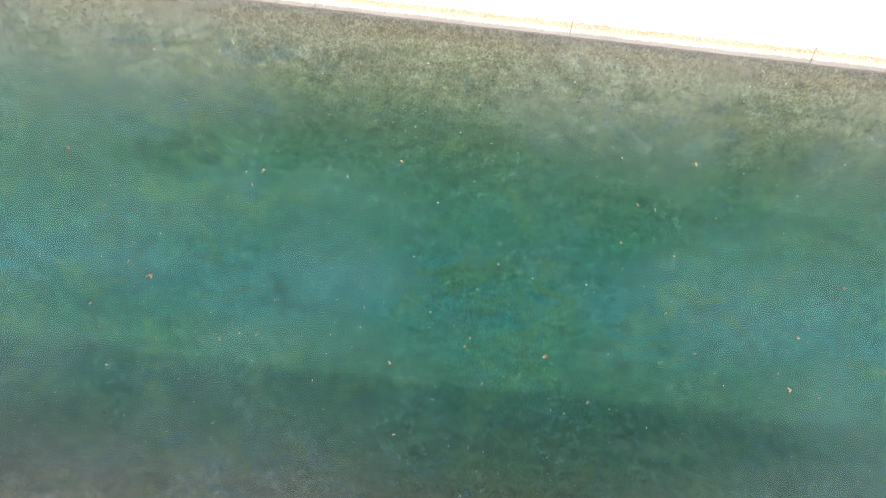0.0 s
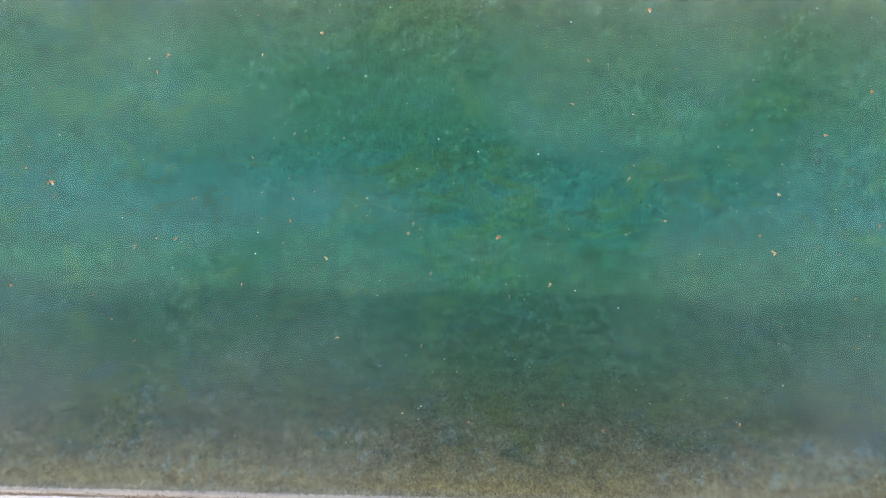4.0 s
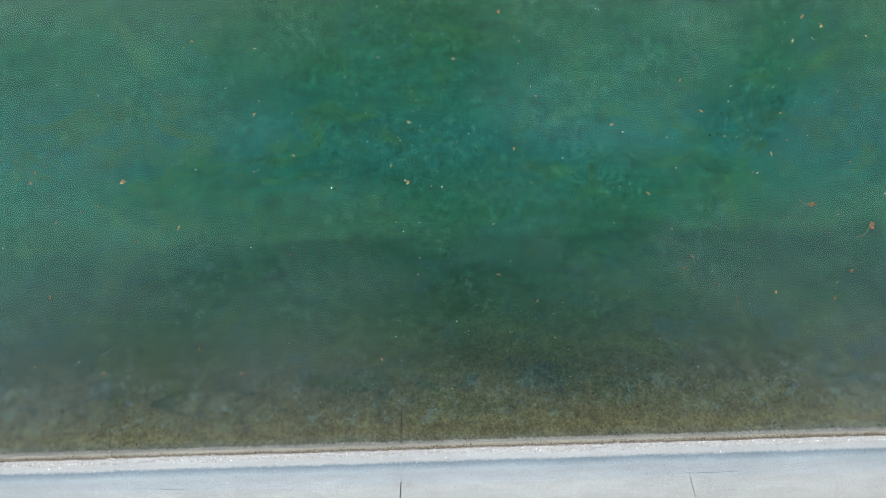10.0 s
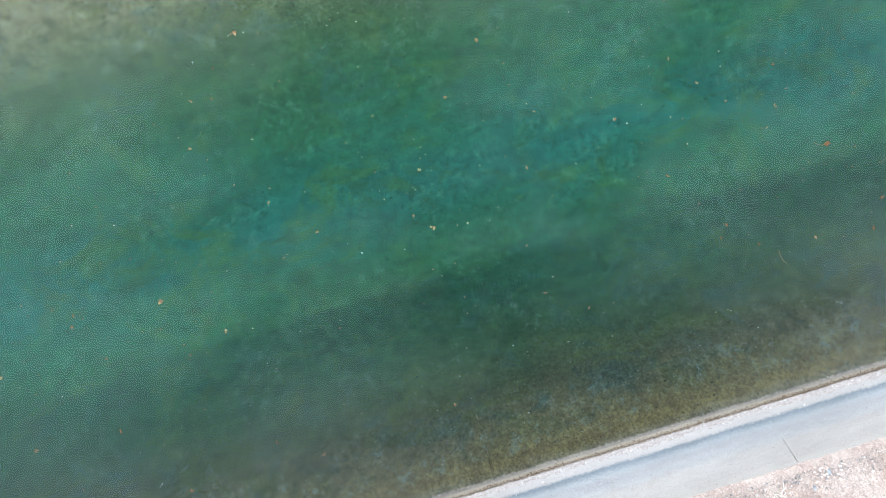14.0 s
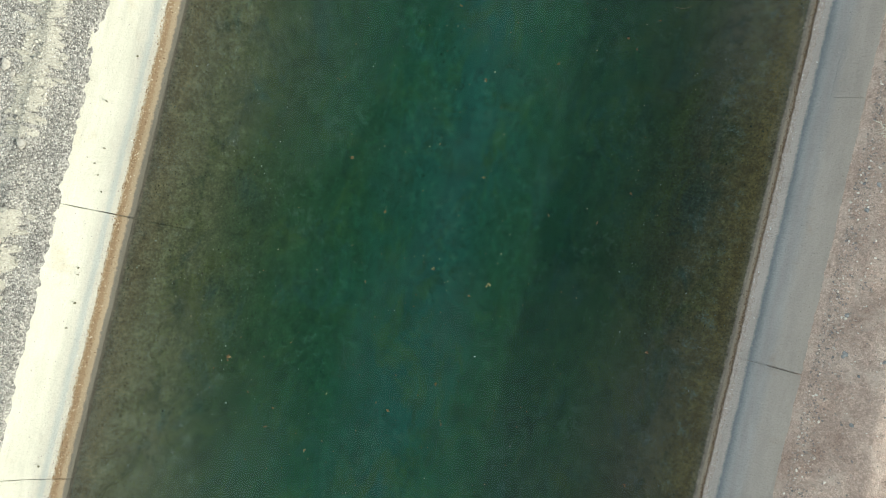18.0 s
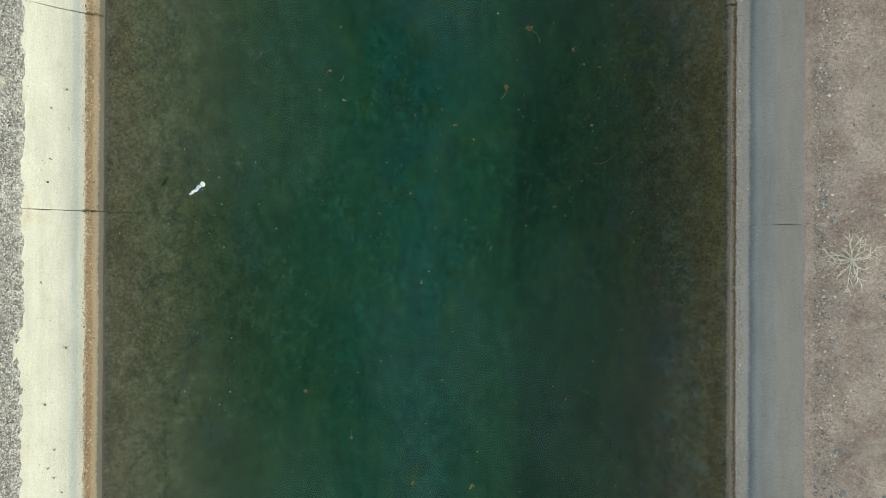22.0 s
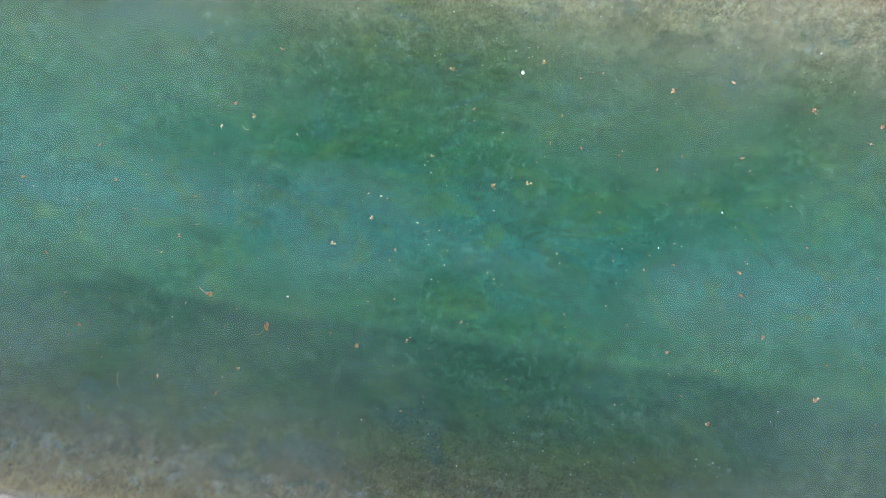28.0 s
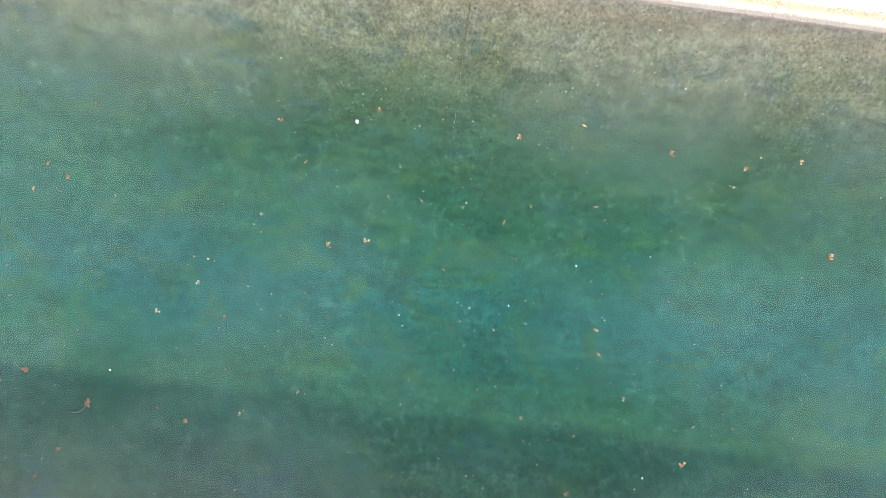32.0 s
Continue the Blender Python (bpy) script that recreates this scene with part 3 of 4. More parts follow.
pebble_cloud("earth_clods", clods, MAT_CLOD, "crumbs of pale earth strewn over the sunlit ridge", "earth", 0.75)



def crust_edge(y):
    """The ragged lower edge of the dried crust on the east side."""
    return 4.190 + noise.noise((y * 3.1, 1, 0)) * 0.020 + noise.noise((y * 11, 3, 0)) * 0.012 + noise.noise((y * 34, 5, 0)) * 0.008


def crust_sheet(name):
    """A thin buckled skin of dried algae with a torn edge that lifts off the concrete."""
    rows, cols = steps(-15.5, 17.5, 0.011), 8
    verts = []
    for y in rows:
        a = crust_edge(y)
        b = a + 0.060 + 0.028 * noise.noise((y * 1.3, 9, 2)) + 0.020 * noise.noise((y * 8, 2, 2))
        for i in range(cols):
            f = i / (cols - 1)
            x = a + (b - a) * f
            lift = 0.013 * (1 - f) ** 1.5 * (0.5 + abs(noise.noise((x * 30, y * 18, 1))) * 2.2) + 0.007 * noise.noise((x * 45, y * 30, 6))
            verts.append((x, y, side_z(x) + (max(0.0005, lift) if 0 < i < cols - 1 else 0.006 if i == 0 and noise.noise((y * 25, 8, 8)) > -0.1 else -0.004)))
    faces = [(j * cols + i, j * cols + i + 1, (j + 1) * cols + i + 1, (j + 1) * cols + i) for j in range(len(rows) - 1) for i in range(cols - 1)]
    me = bpy.data.meshes.new(name)
    me.from_pydata(verts, [], faces)
    me.update()
    return tagged(finish(name, me, MAT_CRUST_SKIN), "thin buckled skin of pale dried algae along the waterline", "crust", kind="stuff")


MAT_CRUST_SKIN = mottled("pale_crust_skin", (0.27, 0.225, 0.195), (0.47, 0.415, 0.38), 42, 0.95, 2.0, 0.1)
crust_sheet("algae_skin")
crust = []
for _ in range(11000):
    y = span()
    if noise.noise((y * 2.2, 17, 0)) + 0.3 < rnd.uniform(-0.5, 0.6):
        continue
    x = crust_edge(y) + abs(rnd.gauss(0, 0.036))
    size = 0.006 + 0.026 * rnd.random() ** 3.5
    crust.append((x, y, side_z(x) + 0.003 + size * 0.1, size))
pebble_cloud("dried_algae_crust", crust, MAT_CRUST_E, "pale curled flakes of dried algae along the waterline", "crust", 0.35, True)
scum = []
for _ in range(22000):
    y = span()
    x = crust_edge(y) - 0.012 - abs(rnd.gauss(0, 0.017)) * (1 + 0.6 * noise.noise((y * 1.7, 27, 0)))
    size = 0.005 + 0.016 * rnd.random() ** 2
    scum.append((x, y, side_z(x) + size * 0.1, size))
pebble_cloud("brown_scum", scum, MAT_BROWN, "dark brown scum line drying on concrete above the water", "scum", 0.4, True)
tan = []
for _ in range(11000):
    y = span()
    inner, outer = 4.185, 4.315 + noise.noise((y * 2.7, 1, 4)) * 0.02 + noise.noise((y * 9, 3, 5)) * 0.014
    x = outer - abs(rnd.gauss(0, 0.045))
    if x < inner:
        continue
    size = 0.008 + 0.020 * rnd.random() ** 2
    tan.append((-x, y, side_z(x) + size * 0.12, size))
pebble_cloud("tan_algae_crust", tan, MAT_CRUST_W, "crumbly tan crust of dried algae above the waterline", "crust", 0.5)
white = []
for _ in range(1500):
    y = span()
    x = 4.325 + noise.noise((y * 2.7, 1, 4)) * 0.02 + noise.noise((y * 9, 3, 5)) * 0.014 + abs(rnd.gauss(0, 0.02))
    size = 0.007 + 0.016 * rnd.random() ** 2
    white.append((-x, y, side_z(x) + size * 0.12, size))
pebble_cloud("pale_algae_flakes", white, MAT_CRUST_E, "pale dry flakes along the upper edge of the crust", "crust", 0.5)
grit = []
for _ in range(900):
    side, y = rnd.choice((-1, 1)), span()
    x = 4.45 + abs(rnd.gauss(0, 0.25))
    if x > 4.88:
        continue
    size = 0.006 + 0.012 * rnd.random() ** 2
    grit.append((side * x, y, side_z(x) + size * 0.15, size))
pebble_cloud("grit", grit, MAT_GRAVEL_E, "scattered grit and droppings on the concrete sides", "grit")
specks = []
for _ in range(3000):
    x, y = rnd.gauss(0.2, 1.7), span()
    if abs(x) > 4.0:
        continue
    specks.append((x, y, 0.001, 0.006 + 0.020 * rnd.random() ** 3))
pebble_cloud("floating_specks", specks, MAT_SPECK, "tiny pale leaf crumbs and specks floating on the water", "debris", 0.4)
sunk = []
for _ in range(6000):
    x, y = rnd.uniform(-4.05, 4.05), span()
    size = 0.010 + 0.028 * rnd.random() ** 3
    z = side_z(x) if abs(x) > TOE else lining_z(x) - 0.02
    sunk.append((x, y, z + size * 0.1, size))
MAT_SUNK = island("sunken_crumbs", [(0.0, (0.02, 0.03, 0.02)), (0.5, (0.08, 0.085, 0.05)), (0.75, (0.14, 0.15, 0.12)), (0.97, (0.28, 0.30, 0.27))])
pebble_cloud("sunken_crumbs", sunk, MAT_SUNK, "pebbles and algae tufts lying on the canal sides under water", "debris", 0.5)




def bottom_z(x, y):
    """The height of the canal's floor or side under the water."""
    side = side_z(x)
    if abs(x) > 2.5:
        return side
    floor = -1.325 + 0.1964 * max(0.0, abs(x) - 1.0) ** 2 - 0.5 * max(0.0, abs(x) - 2.4) + noise.noise((x * 1.5, y * 1.5, 3)) * 0.04
    return max(side, floor) if abs(x) > TOE else floor


tufts = []
while len(tufts) < 4500:  # dark weed in drifts over the bed
    x, y = rnd.uniform(-2.7, 2.7), rnd.uniform(-14.5, 15.5)
    if noise.noise((x * 0.9, y * 0.5, 21)) + 0.5 * noise.noise((x * 2.6, y * 2.0, 23)) < rnd.uniform(-0.25, 0.55):
        continue
    size = 0.012 + 0.042 * rnd.random() ** 2.5
    tufts.append((x, y, bottom_z(x, y) + size * 0.1, size))
MAT_TUFT = island("dark_weed_tufts", [(0.0, (0.016, 0.034, 0.020)), (0.6, (0.026, 0.050, 0.028)), (0.95, (0.040, 0.066, 0.036))])
pebble_cloud("weed_tufts", tufts, MAT_TUFT, "dark tufts of weed in drifts on the canal bed", "weed", 0.45, True)
knobs = []
while len(knobs) < 26000:  # crusty knobs on the shallow sides
    side, x, y = rnd.choice((-1, 1)), 4.08 - 2.2 * rnd.random() ** 1.4, rnd.uniform(-14.5, 15.5)
    if noise.noise((x * 1.5, y * 0.8, 41 + side)) < rnd.uniform(-0.6, 0.35):
        continue
    size = 0.009 + 0.022 * rnd.random() ** 2.5
    knobs.append((side * x, y, side_z(x) + size * 0.05, size))
MAT_KNOB = island("underwater_knobs", [(0.0, (0.028, 0.028, 0.014)), (0.45, (0.085, 0.085, 0.045)), (0.8, (0.15, 0.15, 0.095)), (0.97, (0.27, 0.29, 0.23))])
pebble_cloud("algae_knobs", knobs, MAT_KNOB, "crusty olive knobs of algae on the sides under water", "algae", 0.55, True)
ridge_grit = []
while len(ridge_grit) < 6000:  # gravel kicked over the scraped ridge
    x, y = -5.31 + rnd.gauss(0, 0.11), rnd.uniform(-7.5, 8.5)
    size = 0.008 + 0.022 * rnd.random() ** 2.5
    ridge_grit.append((x, y, ground_point(x, y)[2] + rnd.uniform(0.0, 0.035), size))
pebble_cloud("gravel", ridge_grit, MAT_GRAVEL_W, "grey gravel caught between clods of the sunlit ridge", "gravel", 0.8, True)


# ---- small helpers for shapes ----
def tube(bm, pts, r0, r1, sides=5):
    """A tapering round stem along pts."""
    rings = []
    for i, p in enumerate(pts):
        a = Vector(pts[min(i + 1, len(pts) - 1)]) - Vector(pts[max(i - 1, 0)])
        q = a.to_track_quat("Z", "Y")
        r = r0 + (r1 - r0) * i / (len(pts) - 1)
        rings.append([bm.verts.new(Vector(p) + q @ Vector((math.cos(k * 6.2832 / sides) * r, math.sin(k * 6.2832 / sides) * r, 0))) for k in range(sides)])
    for a, b in zip(rings, rings[1:]):
        for k in range(sides):
            bm.faces.new((a[k], a[(k + 1) % sides], b[(k + 1) % sides], b[k]))
    bm.faces.new(list(reversed(rings[0])))
    bm.faces.new(rings[-1])


def loft(bm, rings):
    rows = [[bm.verts.new(p) for p in ring] for ring in rings]
    k = len(rows[0])
    for a, b in zip(rows, rows[1:]):
        for i in range(k):
            bm.faces.new((a[i], a[(i + 1) % k], b[(i + 1) % k], b[i]))
    bm.faces.new(list(reversed(rows[0])))
    bm.faces.new(rows[-1])


def leaf_blade(bm, length, width, curl, at, turn, rng):
    """A curled dry leaf: two thin skins with an uneven, bitten rim."""
    m = pose(*at, rng.uniform(-25, 25), rng.uniform(-25, 25), turn)
    for skin in (0.0, 0.0012):
        rows = []
        for i in range(7):
            s = i / 6
            w = width * (math.sin(math.pi * min(1, s * 0.95 + 0.03)) ** 0.8) * rng.uniform(0.45, 1.25) if skin == 0.0 else 0
            rows.append((s, w))
        if skin == 0.0:
            kept = rows
        else:
            rows = kept
        grid = []
        for s, w in rows:
            line = []
            for j in range(-2, 3):
                x = j / 2 * w
                z = curl * (abs(j) / 2) ** 2 * width + curl * 0.6 * length * (s - 0.5) ** 2 + skin
                line.append(bm.verts.new(m @ Vector((x, (s - 0.5) * length, z))))
            grid.append(line)
        for a, b in zip(grid, grid[1:]):
            for j in range(4):
                f = (a[j], a[j + 1], b[j + 1], b[j])
                bm.faces.new(f if skin else tuple(reversed(f)))


# ---- floating leaves ----
MAT_LEAF = mottled("dry_leaf_brown", (0.085, 0.040, 0.016), (0.27, 0.125, 0.045), 40, 0.6)
MAT_LEAF_PALE = mottled("dry_leaf_pale", (0.22, 0.12, 0.05), (0.46, 0.31, 0.16), 45, 0.6)
MAT_STEM = mottled("dry_stem", (0.16, 0.12, 0.07), (0.32, 0.26, 0.16), 60, 0.8)


def leaf_clump(seed):
    rng = random.Random(seed)
    bm = bmesh.new()
    leaf_blade(bm, 0.075, 0.024, 0.8, (0, 0, 0.006), rng.uniform(0, 360), rng)
    root = link("floating_leaf", bm, MAT_LEAF)
    tagged(root, rng.choice(["curled brown dry leaves clumped on the water", "orange-brown withered leaf clump floating on the water", "crinkled dry leaf floating with its stem"]), "leaf", "leaves on the water")
    for k in range(rng.randint(2, 4)):
        bm = bmesh.new()
        leaf_blade(bm, rng.uniform(0.03, 0.06), rng.uniform(0.012, 0.02), 0.9, (rng.uniform(-0.045, 0.045), rng.uniform(-0.045, 0.045), 0.008), rng.uniform(0, 360), rng)
        part("leaf_blade", bm, rng.choice((MAT_LEAF, MAT_LEAF_PALE)), root)
    bm = bmesh.new()
    a = rng.uniform(0, 6.28)
    tube(bm, [(math.cos(a) * r, math.sin(a) * r + 0.01 * math.sin(r * 40), 0.006) for r in (0.0, 0.02, 0.04, 0.055)], 0.0016, 0.001, 4)
    part("stem", bm, MAT_STEM, root)
    return root


def single_leaf(seed, material):
    """One small curled leaf with its stalk."""
    rng = random.Random(seed)
    bm = bmesh.new()
    leaf_blade(bm, rng.uniform(0.036, 0.050), rng.uniform(0.012, 0.018), 0.9, (0, 0, 0.005), 0, rng)
    root = link("floating_leaf", bm, material)
    tagged(root, "small withered brown leaf floating on the water" if material is MAT_LEAF else "small bleached pale leaf floating on the water", "leaf", "leaves on the water")
    bm = bmesh.new()
    tube(bm, [(0.0, -0.018, 0.004), (0.003, -0.028, 0.004), (0.008, -0.036, 0.003)], 0.0014, 0.0009, 4)
    part("stem", bm, MAT_STEM, root)
    return root


LEAF_CLUMPS = [(0.06, -11.72), (0.61, -5.79), (1.32, 11.04), (-1.38, 12.48), (-1.68, -13.14), (1.45, -12.21), (-2.57, -11.5), (0.87, -10.61), (-1.67, -10.25), (-2.01,
               -8.21), (0.96, -8.07), (2, -7.91), (0.61, -7), (3.1, -6.12), (1.22, -5.1), (3.14, -4.33), (-2.47, -3.88), (3.03, -2.52), (0.71, -2.12), (-0.05, -2.09),
               (-1.48, -0.88), (0.05, 0.57), (-0.1, 1.74), (0.49, 2.64), (-1.18, 3.35), (2.04, 3.63), (0.28, 4.59), (-0.12, 5.04), (1.51, 5.1), (-1.02, 5.68), (1.35,
               5.72), (-2.17, 5.77), (-0.77, 6.5), (-2.43, 6.91), (-0.86, 6.95), (-2.33, 8.62), (0.99, 9.05), (1.83, 9.71), (-0.15, 9.82), (0.61, 10.24), (-2.37, 10.44),
               (-2.31, 11.36), (-2.47, 12)]
SMALL_LEAVES_SOUTH = [(0.57, -12.55), (0.9, -12.38), (-1.18, -11.79), (2.13, -10.58), (-1.44, -10.38), (0.76, -10.07), (0.23, -9.87), (-2.59, -9.37), (-0.34, -9.09),
                      (0.12, -8.95), (0.48, -8.57), (-0.67, -8.54), (0.19, -8.54), (0.47, -6.94), (2.08, -6.78), (1.12, -6.69), (1.4, -5.64), (2.81, -4.88), (-1.18,
                      -4.87), (-1.76, -4.68), (-1.72, -4.41), (-2.1, -4.28), (0.53, -4.11), (-0.21, -4.09), (1.62, -3.67), (0.34, -3.6), (-1.69, -3.5), (-0.91, -2.47),
                      (0.5, -2.33), (-1.19, -2.03), (-0.87, -1.48), (1.3, -1.02), (1.96, -0.97), (0.32, -0.73), (-1.08, -0.63), (2.32, -0.48), (-0.36, -0.42)]
SMALL_LEAVES_NORTH = [(0.95, 1.01), (1.94, 1.45), (-0.51, 1.46), (1.79, 1.56), (2.16, 1.91), (0.23, 2.03), (-0.05, 2.77), (0.3, 2.84), (-1.31, 3.09), (2.39, 3.42),
                      (-2.09, 3.56), (1.41, 4.74), (0.94, 5.16), (0.24, 5.4), (2.26, 5.78), (-1.71, 6.11), (1.02, 6.37), (-1.43, 7.15), (-1.8, 7.24), (-1.43, 7.55),
                      (0.71, 7.66), (-2.42, 7.68), (-0.64, 7.91), (-1.41, 8.04), (-0.06, 8.18), (-1.3, 8.56), (-1.52, 8.85), (-0.12, 8.96), (-2.28, 9.25), (1.52, 9.31),
                      (-1.62, 9.62), (1.13, 9.7), (-1.47, 9.75), (0.13, 9.88), (-0.61, 10.63), (0.85, 11.11), (0.81, 11.58), (0.37, 12.35)]
PALE_LEAVES = [(-0.12, -12.06), (0.77, -10.33), (1.34, -9.18), (-1.7, -9), (2.99, -7.01), (-1.07, -4.06), (0.72, 2.45), (2.29, 2.65), (-0.99, 2.96), (-1.03, 3.93),
               (-2.56, 9.36), (-2.06, 11.24)]
clumps = [leaf_clump(s) for s in range(8)]
for i, (x, y) in enumerate(LEAF_CLUMPS):
    size = rnd.uniform(0.80, 1.0) if i < 4 else rnd.uniform(0.52, 0.80)
    if i < len(clumps):
        one = clumps[i]
        one.matrix_basis = pose(x, y, 0.0, 0, 0, rnd.uniform(0, 360)) @ Matrix.Diagonal((size, size, size, 1))
    else:
        one = copy_thing(clumps[i % len(clumps)], pose(x, y, 0.0, 0, 0, rnd.uniform(0, 360)))
        one.scale = (size,) * 3
singles = [single_leaf(40 + s, MAT_LEAF if s < 5 else MAT_LEAF_PALE) for s in range(8)]
for i, (x, y) in enumerate(SMALL_LEAVES_SOUTH + SMALL_LEAVES_NORTH + PALE_LEAVES):
    pale = i >= len(SMALL_LEAVES_SOUTH + SMALL_LEAVES_NORTH)
    k = i % 5 if not pale else 5 + i % 3
    m = pose(x, y, 0.0, 0, 0, rnd.uniform(0, 360))
    size = rnd.uniform(0.7, 1.25)
    if i < 5 or (pale and singles[k].matrix_basis.translation.length == 0):
        one = singles[k]
        one.matrix_basis = m @ Matrix.Diagonal((size, size, size, 1))
    else:
        one = copy_thing(singles[k], m)
        one.scale = (size,) * 3



# ---- rubbish and plants ----
def white_bottle(at, turn):
    """A crushed white plastic bottle that floats half sunk."""
    n = mottled("white_plastic", (0.55, 0.57, 0.60), (0.74, 0.75, 0.76), 25, 0.35)
    blue = mottled("bluish_plastic", (0.30, 0.42, 0.52), (0.66, 0.76, 0.82), 60, 0.35)
    root = tagged(new("plastic_bottle"), "crushed white plastic bottle floating on the canal water", "bottle")
    root.matrix_basis = pose(*at, 0, 0, turn) @ Matrix.Diagonal((0.95, 0.75, 0.8, 1))
    rng = random.Random(3)

    def piece(name, stations, material):
        bm = bmesh.new()
        rings = []
        for x, r, dy in stations:
            rings.append([(x, dy + r * math.cos(a) * rng.uniform(0.5, 1.25), r * 0.75 * math.sin(a) * rng.uniform(0.5, 1.2)) for a in (k * math.pi / 6 for k in range(12))])
        loft(bm, rings)
        part(name, bm, material, root)

    piece("base", [(0.072, 0.022, 0.010), (0.082, 0.040, 0.012), (0.105, 0.046, 0.014), (0.124, 0.036, 0.014), (0.131, 0.014, 0.012)], n)
    piece("body", [(-0.02, 0.018, -0.016), (0.0, 0.034, -0.010), (0.018, 0.020, 0.010), (0.038, 0.034, 0.014), (0.058, 0.018, 0.004), (0.078, 0.014, 0.011)], blue)
    piece("neck", [(-0.10, 0.020, -0.02), (-0.08, 0.030, -0.017), (-0.055, 0.022, -0.004), (-0.03, 0.031, -0.014), (-0.012, 0.018, -0.012)], n)
    piece("cap", [(-0.128, 0.013, -0.012), (-0.122, 0.019, -0.014), (-0.108, 0.019, -0.018), (-0.098, 0.015, -0.02)], n)


white_bottle((-2.92, 1.78, 0.004), 33)

MAT_ROCK = mottled("dark_rock", (0.13, 0.14, 0.15), (0.30, 0.30, 0.30), 18, 0.9, 0.8)
MAT_ROCK_PALE = mottled("pale_rock", (0.32, 0.29, 0.25), (0.52, 0.48, 0.42), 18, 0.9, 0.8)


def rock(x, y, size, material, label, seed):
    rng = random.Random(seed)
    bm = bmesh.new()
    bmesh.ops.create_icosphere(bm, subdivisions=2, radius=0.5)
    sx, sy, sz = rng.uniform(0.8, 1.1), rng.uniform(0.6, 0.9), rng.uniform(0.45, 0.65)
    for v in bm.verts:
        k = 1 + 0.5 * noise.noise(v.co * 2.2 + Vector((seed * 3.1, 0, 0)))
        v.co = Vector((v.co.x * sx, v.co.y * sy, v.co.z * sz)) * k * size
    ob = link("rock", bm, material)
    ob.matrix_basis = pose(x, y, ground_point(x, y)[2] + size * 0.12, 0, 0, rng.uniform(0, 360))
    tagged(ob, label, "rock", "rocks on the banks")


ROCKS = [(5.03, 1.57), (5.13, 1.35), (5.35, 1.37), (5.47, 1.51), (4.99, 1.75), (5.02, 1.59), (5.12, 1.35), (5.32, 2.21), (5.23, 0.52), (5.16, 0.23), (5.02, 0.22), (5.11, -0.1),
         (5.15, -1.48), (5.2, -1.95), (5.38, -2.14), (5.58, -1.9), (5.58, -1.64), (5.21, -1.91), (5.16, -1.44), (5.43, -2.74)]
for i, (x, y) in enumerate(ROCKS):
    rock(x - 0.07, y, rnd.uniform(0.04, 0.08), MAT_ROCK if i % 4 else MAT_ROCK_PALE, "small dark weathered stone on the earth bank" if i % 4 else "small pale stone on the earth bank", i)
for i, (x, y, s) in enumerate(((5.62, 0.21, 0.17), (5.66, 1.55, 0.15), (5.63, 1.26, 0.08))):
    rock(x, y, s, MAT_ROCK, "large blue-grey stone at the crest of the bank", 40 + i)
for i, (x, y, s) in enumerate(((-5.62, -0.86, 0.14), (-5.27, -1.74, 0.15), (-5.1, 3.76, 0.06), (-5.54, -0.95, 0.08))):
    rock(x, y, s, MAT_ROCK_PALE, "pale stone among grey gravel on the sunlit bank", 50 + i)

MAT_STRAW = mottled("bleached_straw", (0.52, 0.47, 0.38), (0.76, 0.72, 0.62), 40, 0.85)
MAT_SEED = mottled("dry_seed_head", (0.55, 0.50, 0.40), (0.82, 0.79, 0.70), 50, 0.9)


def dry_weed(at, spread, seed):
    """A flattened dead weed: long arched stems from one root that fork into thin curved twigs."""
    rng = random.Random(seed)
    root = tagged(new("dry_weed"), "dead straw-coloured weed with long curved stems on the bank", "weed")
    x, y = at
    root.matrix_basis = pose(x, y, ground_point(x, y)[2], 0, -38, 0)

    def arc(start, angle, reach, bend, lift):
        pts = [Vector(start)]
        for i in range(9):
            a = angle + bend * ((i + 1) / 9) ** 1.5
            rise = lift * math.cos((i + 0.5) / 9 * math.pi * 0.9) * reach / 9
            pts.append(pts[-1] + Vector((math.cos(a) * reach / 9, math.sin(a) * reach / 9, rise)))
        return pts

    for k in range(19):
        a = k * 2.399 + rng.uniform(-0.35, 0.35)
        reach = spread * rng.uniform(0.45, 1.0) * (1.25 if k in (4, 11) else 1.0)
        pts = arc((0, 0, 0.015), a, reach, rng.uniform(-1.9, 1.9), 0.7)
        bm = bmesh.new()
        tube(bm, pts, 0.0052, 0.0028, 5)
        stem = part("stem", bm, MAT_STRAW, root)
        for _ in range(rng.randint(2, 4)):
            i = rng.randint(3, 8)
            way = pts[i + 1] - pts[i]
            ta = math.atan2(way.y, way.x) + rng.choice((-1, 1)) * rng.uniform(0.35, 0.9)
            bm = bmesh.new()
            tube(bm, arc(pts[i], ta, reach * rng.uniform(0.15, 0.38), rng.uniform(-1.0, 1.0), 0.3), 0.0042, 0.0022, 4)
            part("twig", bm, MAT_SEED, stem)


dry_weed((5.23, 0.89), 0.38, 5)


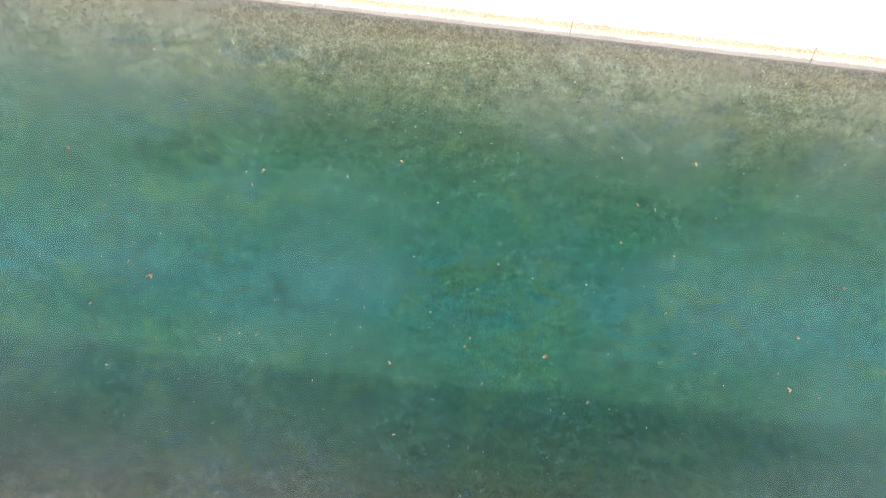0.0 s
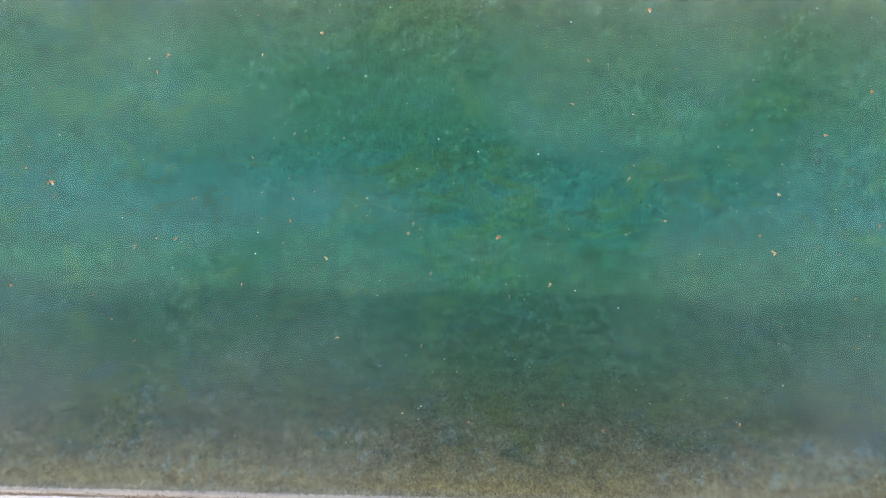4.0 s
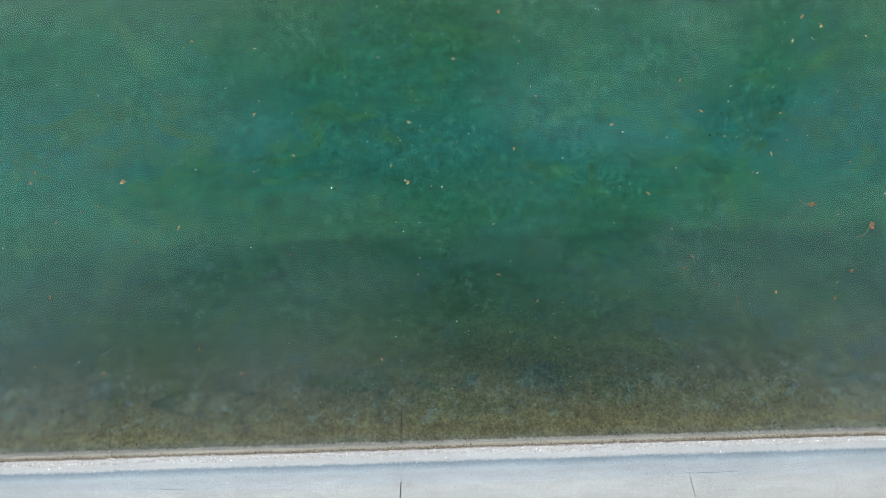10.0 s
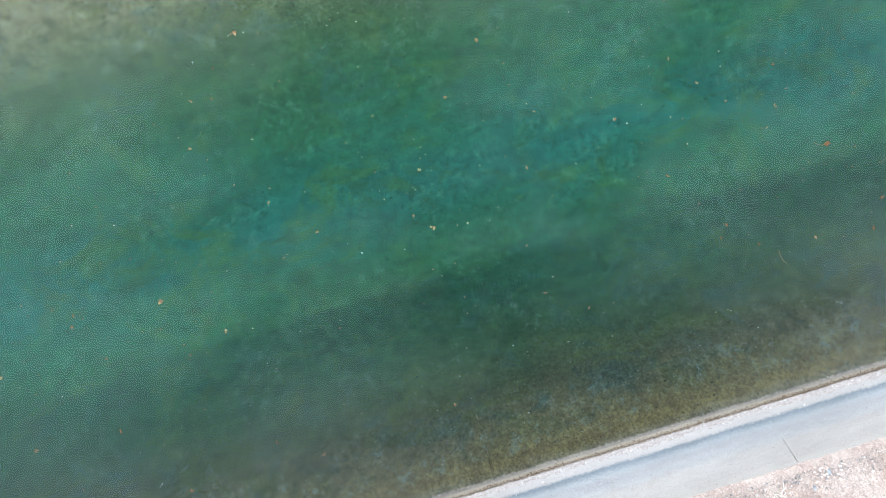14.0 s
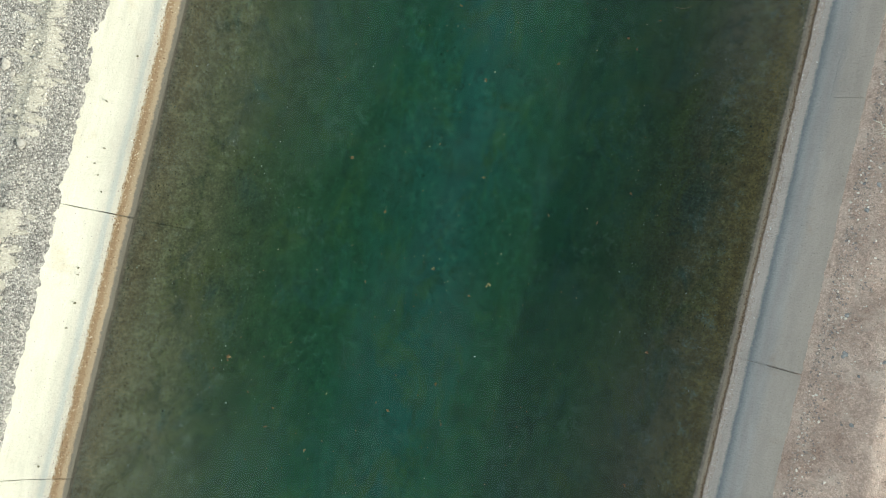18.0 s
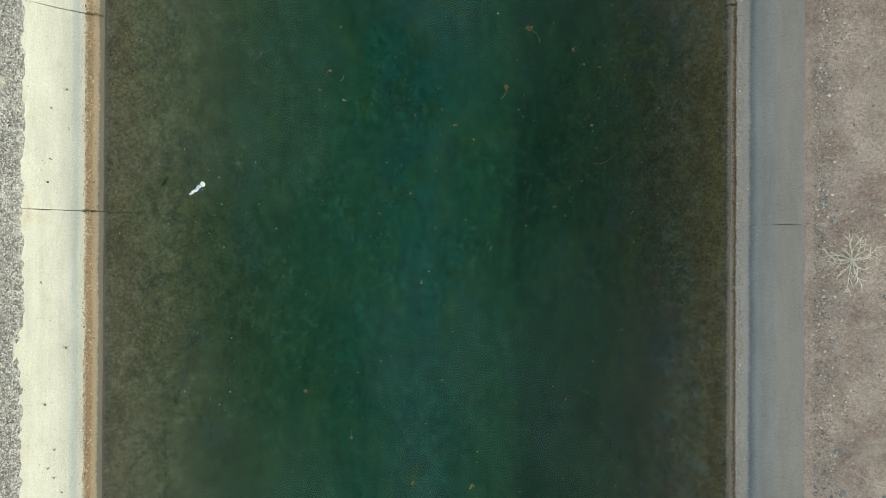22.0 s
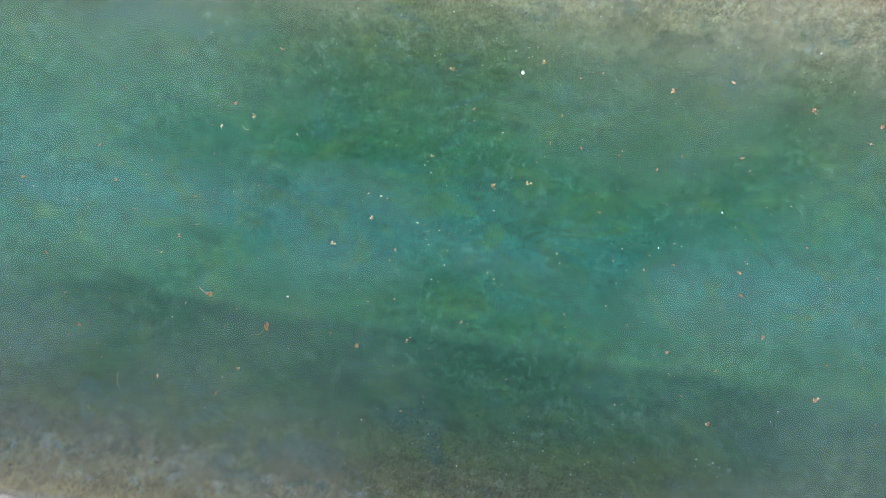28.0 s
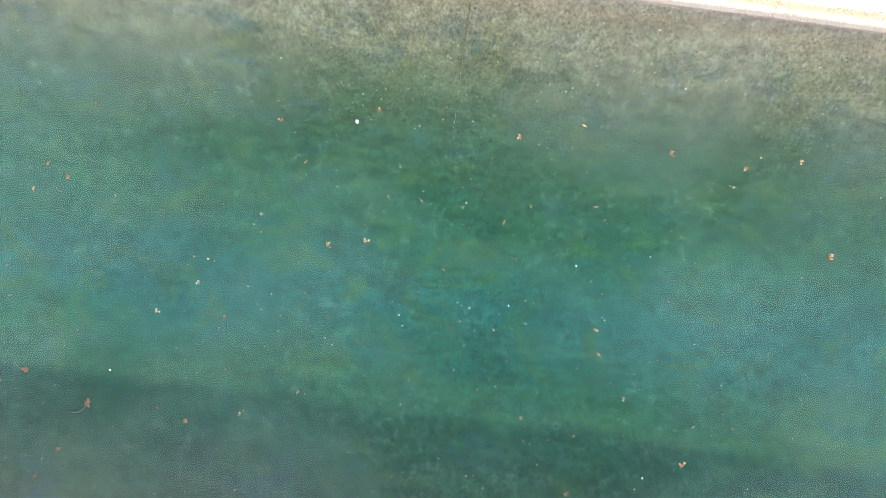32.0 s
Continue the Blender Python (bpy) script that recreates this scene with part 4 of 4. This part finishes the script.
def sprout(x, y, size, seed):
    rng = random.Random(seed)
    root = tagged(new("dry_sprout"), "small dry sprout growing from a crack in the concrete", "weed", "sprouts on the concrete")
    root.matrix_basis = pose(x, y, side_z(x))
    bm = bmesh.new()
    tip = Vector((rng.uniform(-0.02, 0.02), rng.uniform(-0.02, 0.02), size))
    tube(bm, [(0, 0, -0.01), tip * 0.5 + Vector((0.004, 0.003, 0)), tip], 0.003, 0.0015, 5)
    part("stem", bm, MAT_STRAW, root)
    for _ in range(rng.randint(3, 6)):
        bm = bmesh.new()
        leaf_blade(bm, rng.uniform(0.02, 0.035), rng.uniform(0.005, 0.010), 0.5, tip * rng.uniform(0.5, 1.0), rng.uniform(0, 360), rng)
        part("leaf", bm, MAT_SPROUT, root)


MAT_SPROUT = mottled("sprout_leaf", (0.07, 0.075, 0.03), (0.20, 0.17, 0.08), 40, 0.8)
SPROUTS = [(-4.46, 2.99), (-4.58, 2.09), (-4.44, 2.49), (-4.61, 1.81), (-4.59, 2.76), (-4.66, 0.55), (-4.62, -0.97), (-4.55, -1.89), (-4.59, -1.78), (-4.45, -0.27),
           (-4.53, -3.13), (-4.55, -1.55), (-4.49, -2.11), (-4.44, -5.77), (-4.49, -3.93), (-4.52, -3.2), (-4.47, -3.59)]
for i, (x, y) in enumerate(SPROUTS):
    sprout(x, y, rnd.uniform(0.04, 0.10), i)


# ---- twigs, litter and algae ----
def twig(x, y, length, turn, seed, bare):
    rng = random.Random(seed)
    bm = bmesh.new()
    bow = rng.uniform(0.2, 0.5)
    tube(bm, [(length * (s - 0.5), bow * length * (s - 0.5) ** 2 * 2, 0.003) for s in (0, 0.17, 0.33, 0.5, 0.67, 0.83, 1)], 0.0028, 0.0014, 5)
    root = link("floating_twig", bm, MAT_STEM)
    root.matrix_basis = pose(x, y, 0.001, 0, 0, turn)
    tagged(root, "thin bare curved twig floating on the water" if bare else "thin twig with a brown leaf clump floating on the water", "twig", "twigs on the water")
    for k in range(0 if bare else 3):
        bm = bmesh.new()
        leaf_blade(bm, rng.uniform(0.05, 0.08), 0.02, 0.8, (length * 0.5 + rng.uniform(-0.02, 0.04), rng.uniform(0, 0.05), 0.008), rng.uniform(0, 360), rng)
        part("leaf_blade", bm, MAT_LEAF, root)


for i, (x, y, length, turn, bare) in enumerate(((1.56, 3.85, 0.22, 130, False), (-2.06, 11.23, 0.11, 80, True), (-1.0, 3.25, 0.10, 65, True), (1.14, 3.05, 0.16, 60, False), (2.45, 2.15, 0.26, 20, True))):
    twig(x, y, length, turn, i, bare)


def litter(name, at, size, label, category, seed):
    """A crumpled bit of white plastic."""
    rng = random.Random(seed)
    bm = bmesh.new()
    bmesh.ops.create_icosphere(bm, subdivisions=2, radius=0.5)
    for v in bm.verts:
        k = 0.8 + 0.5 * noise.noise(v.co * 3 + Vector((seed * 2.7, 0, 0)))
        v.co = Vector((v.co.x, v.co.y * 0.8, v.co.z * 0.35)) * k * size
    ob = link(name, bm, MAT_LITTER)
    ob.matrix_basis = pose(*at, 0, 0, rng.uniform(0, 360))
    tagged(ob, label, category)


MAT_LITTER = mottled("white_litter", (0.50, 0.52, 0.52), (0.78, 0.79, 0.78), 20, 0.5)
litter("foam_ball", (-2.27, 6.66, 0.004), 0.055, "small white foam ball floating on the water", "litter", 1)
for i, (x, y, sz) in enumerate(((4.20, 5.27, 0.09), (4.25, 5.12, 0.06), (4.22, 4.98, 0.05), (4.24, 4.30, 0.06))):
    litter("plastic_scrap", (x, y, side_z(x) + 0.008), sz, "crumpled pale plastic scrap caught at the waterline", "litter", 5 + i)


def algae_tuft(x, y, reach, seed):
    """Dark stringy growth along an open joint at the waterline."""
    rng = random.Random(seed)
    root = tagged(new("algae_tuft"), "dark stringy algae growing along a joint at the waterline", "algae")
    root.matrix_basis = pose(x, y, side_z(x) + 0.004, 0, math.degrees(math.atan(SLOPE)), 0) if x < 0 else pose(x, y, side_z(x) + 0.004, 0, -math.degrees(math.atan(SLOPE)), 0)
    for _ in range(26):
        u = rng.uniform(-reach, reach)
        a = rng.uniform(-0.5, 0.5) + (0 if rng.random() < 0.5 else math.pi)
        l = rng.uniform(0.02, 0.06)
        bm = bmesh.new()
        tube(bm, [(u, rng.uniform(-0.012, 0.012), 0.002), (u + math.cos(a) * l * 0.5, math.sin(a) * l * 0.5, 0.010), (u + math.cos(a) * l, math.sin(a) * l, 0.003)], 0.004, 0.002, 4)
        part("strand", bm, MAT_ALGAE, root)


MAT_ALGAE = mottled("dark_algae", (0.03, 0.03, 0.015), (0.12, 0.10, 0.04), 30, 0.9)
algae_tuft(-4.30, 4.03, 0.17, 1)
algae_tuft(-4.27, 1.47, 0.06, 2)
algae_tuft(4.14, 4.25, 0.08, 3)
algae_tuft(4.16, 5.47, 0.06, 4)
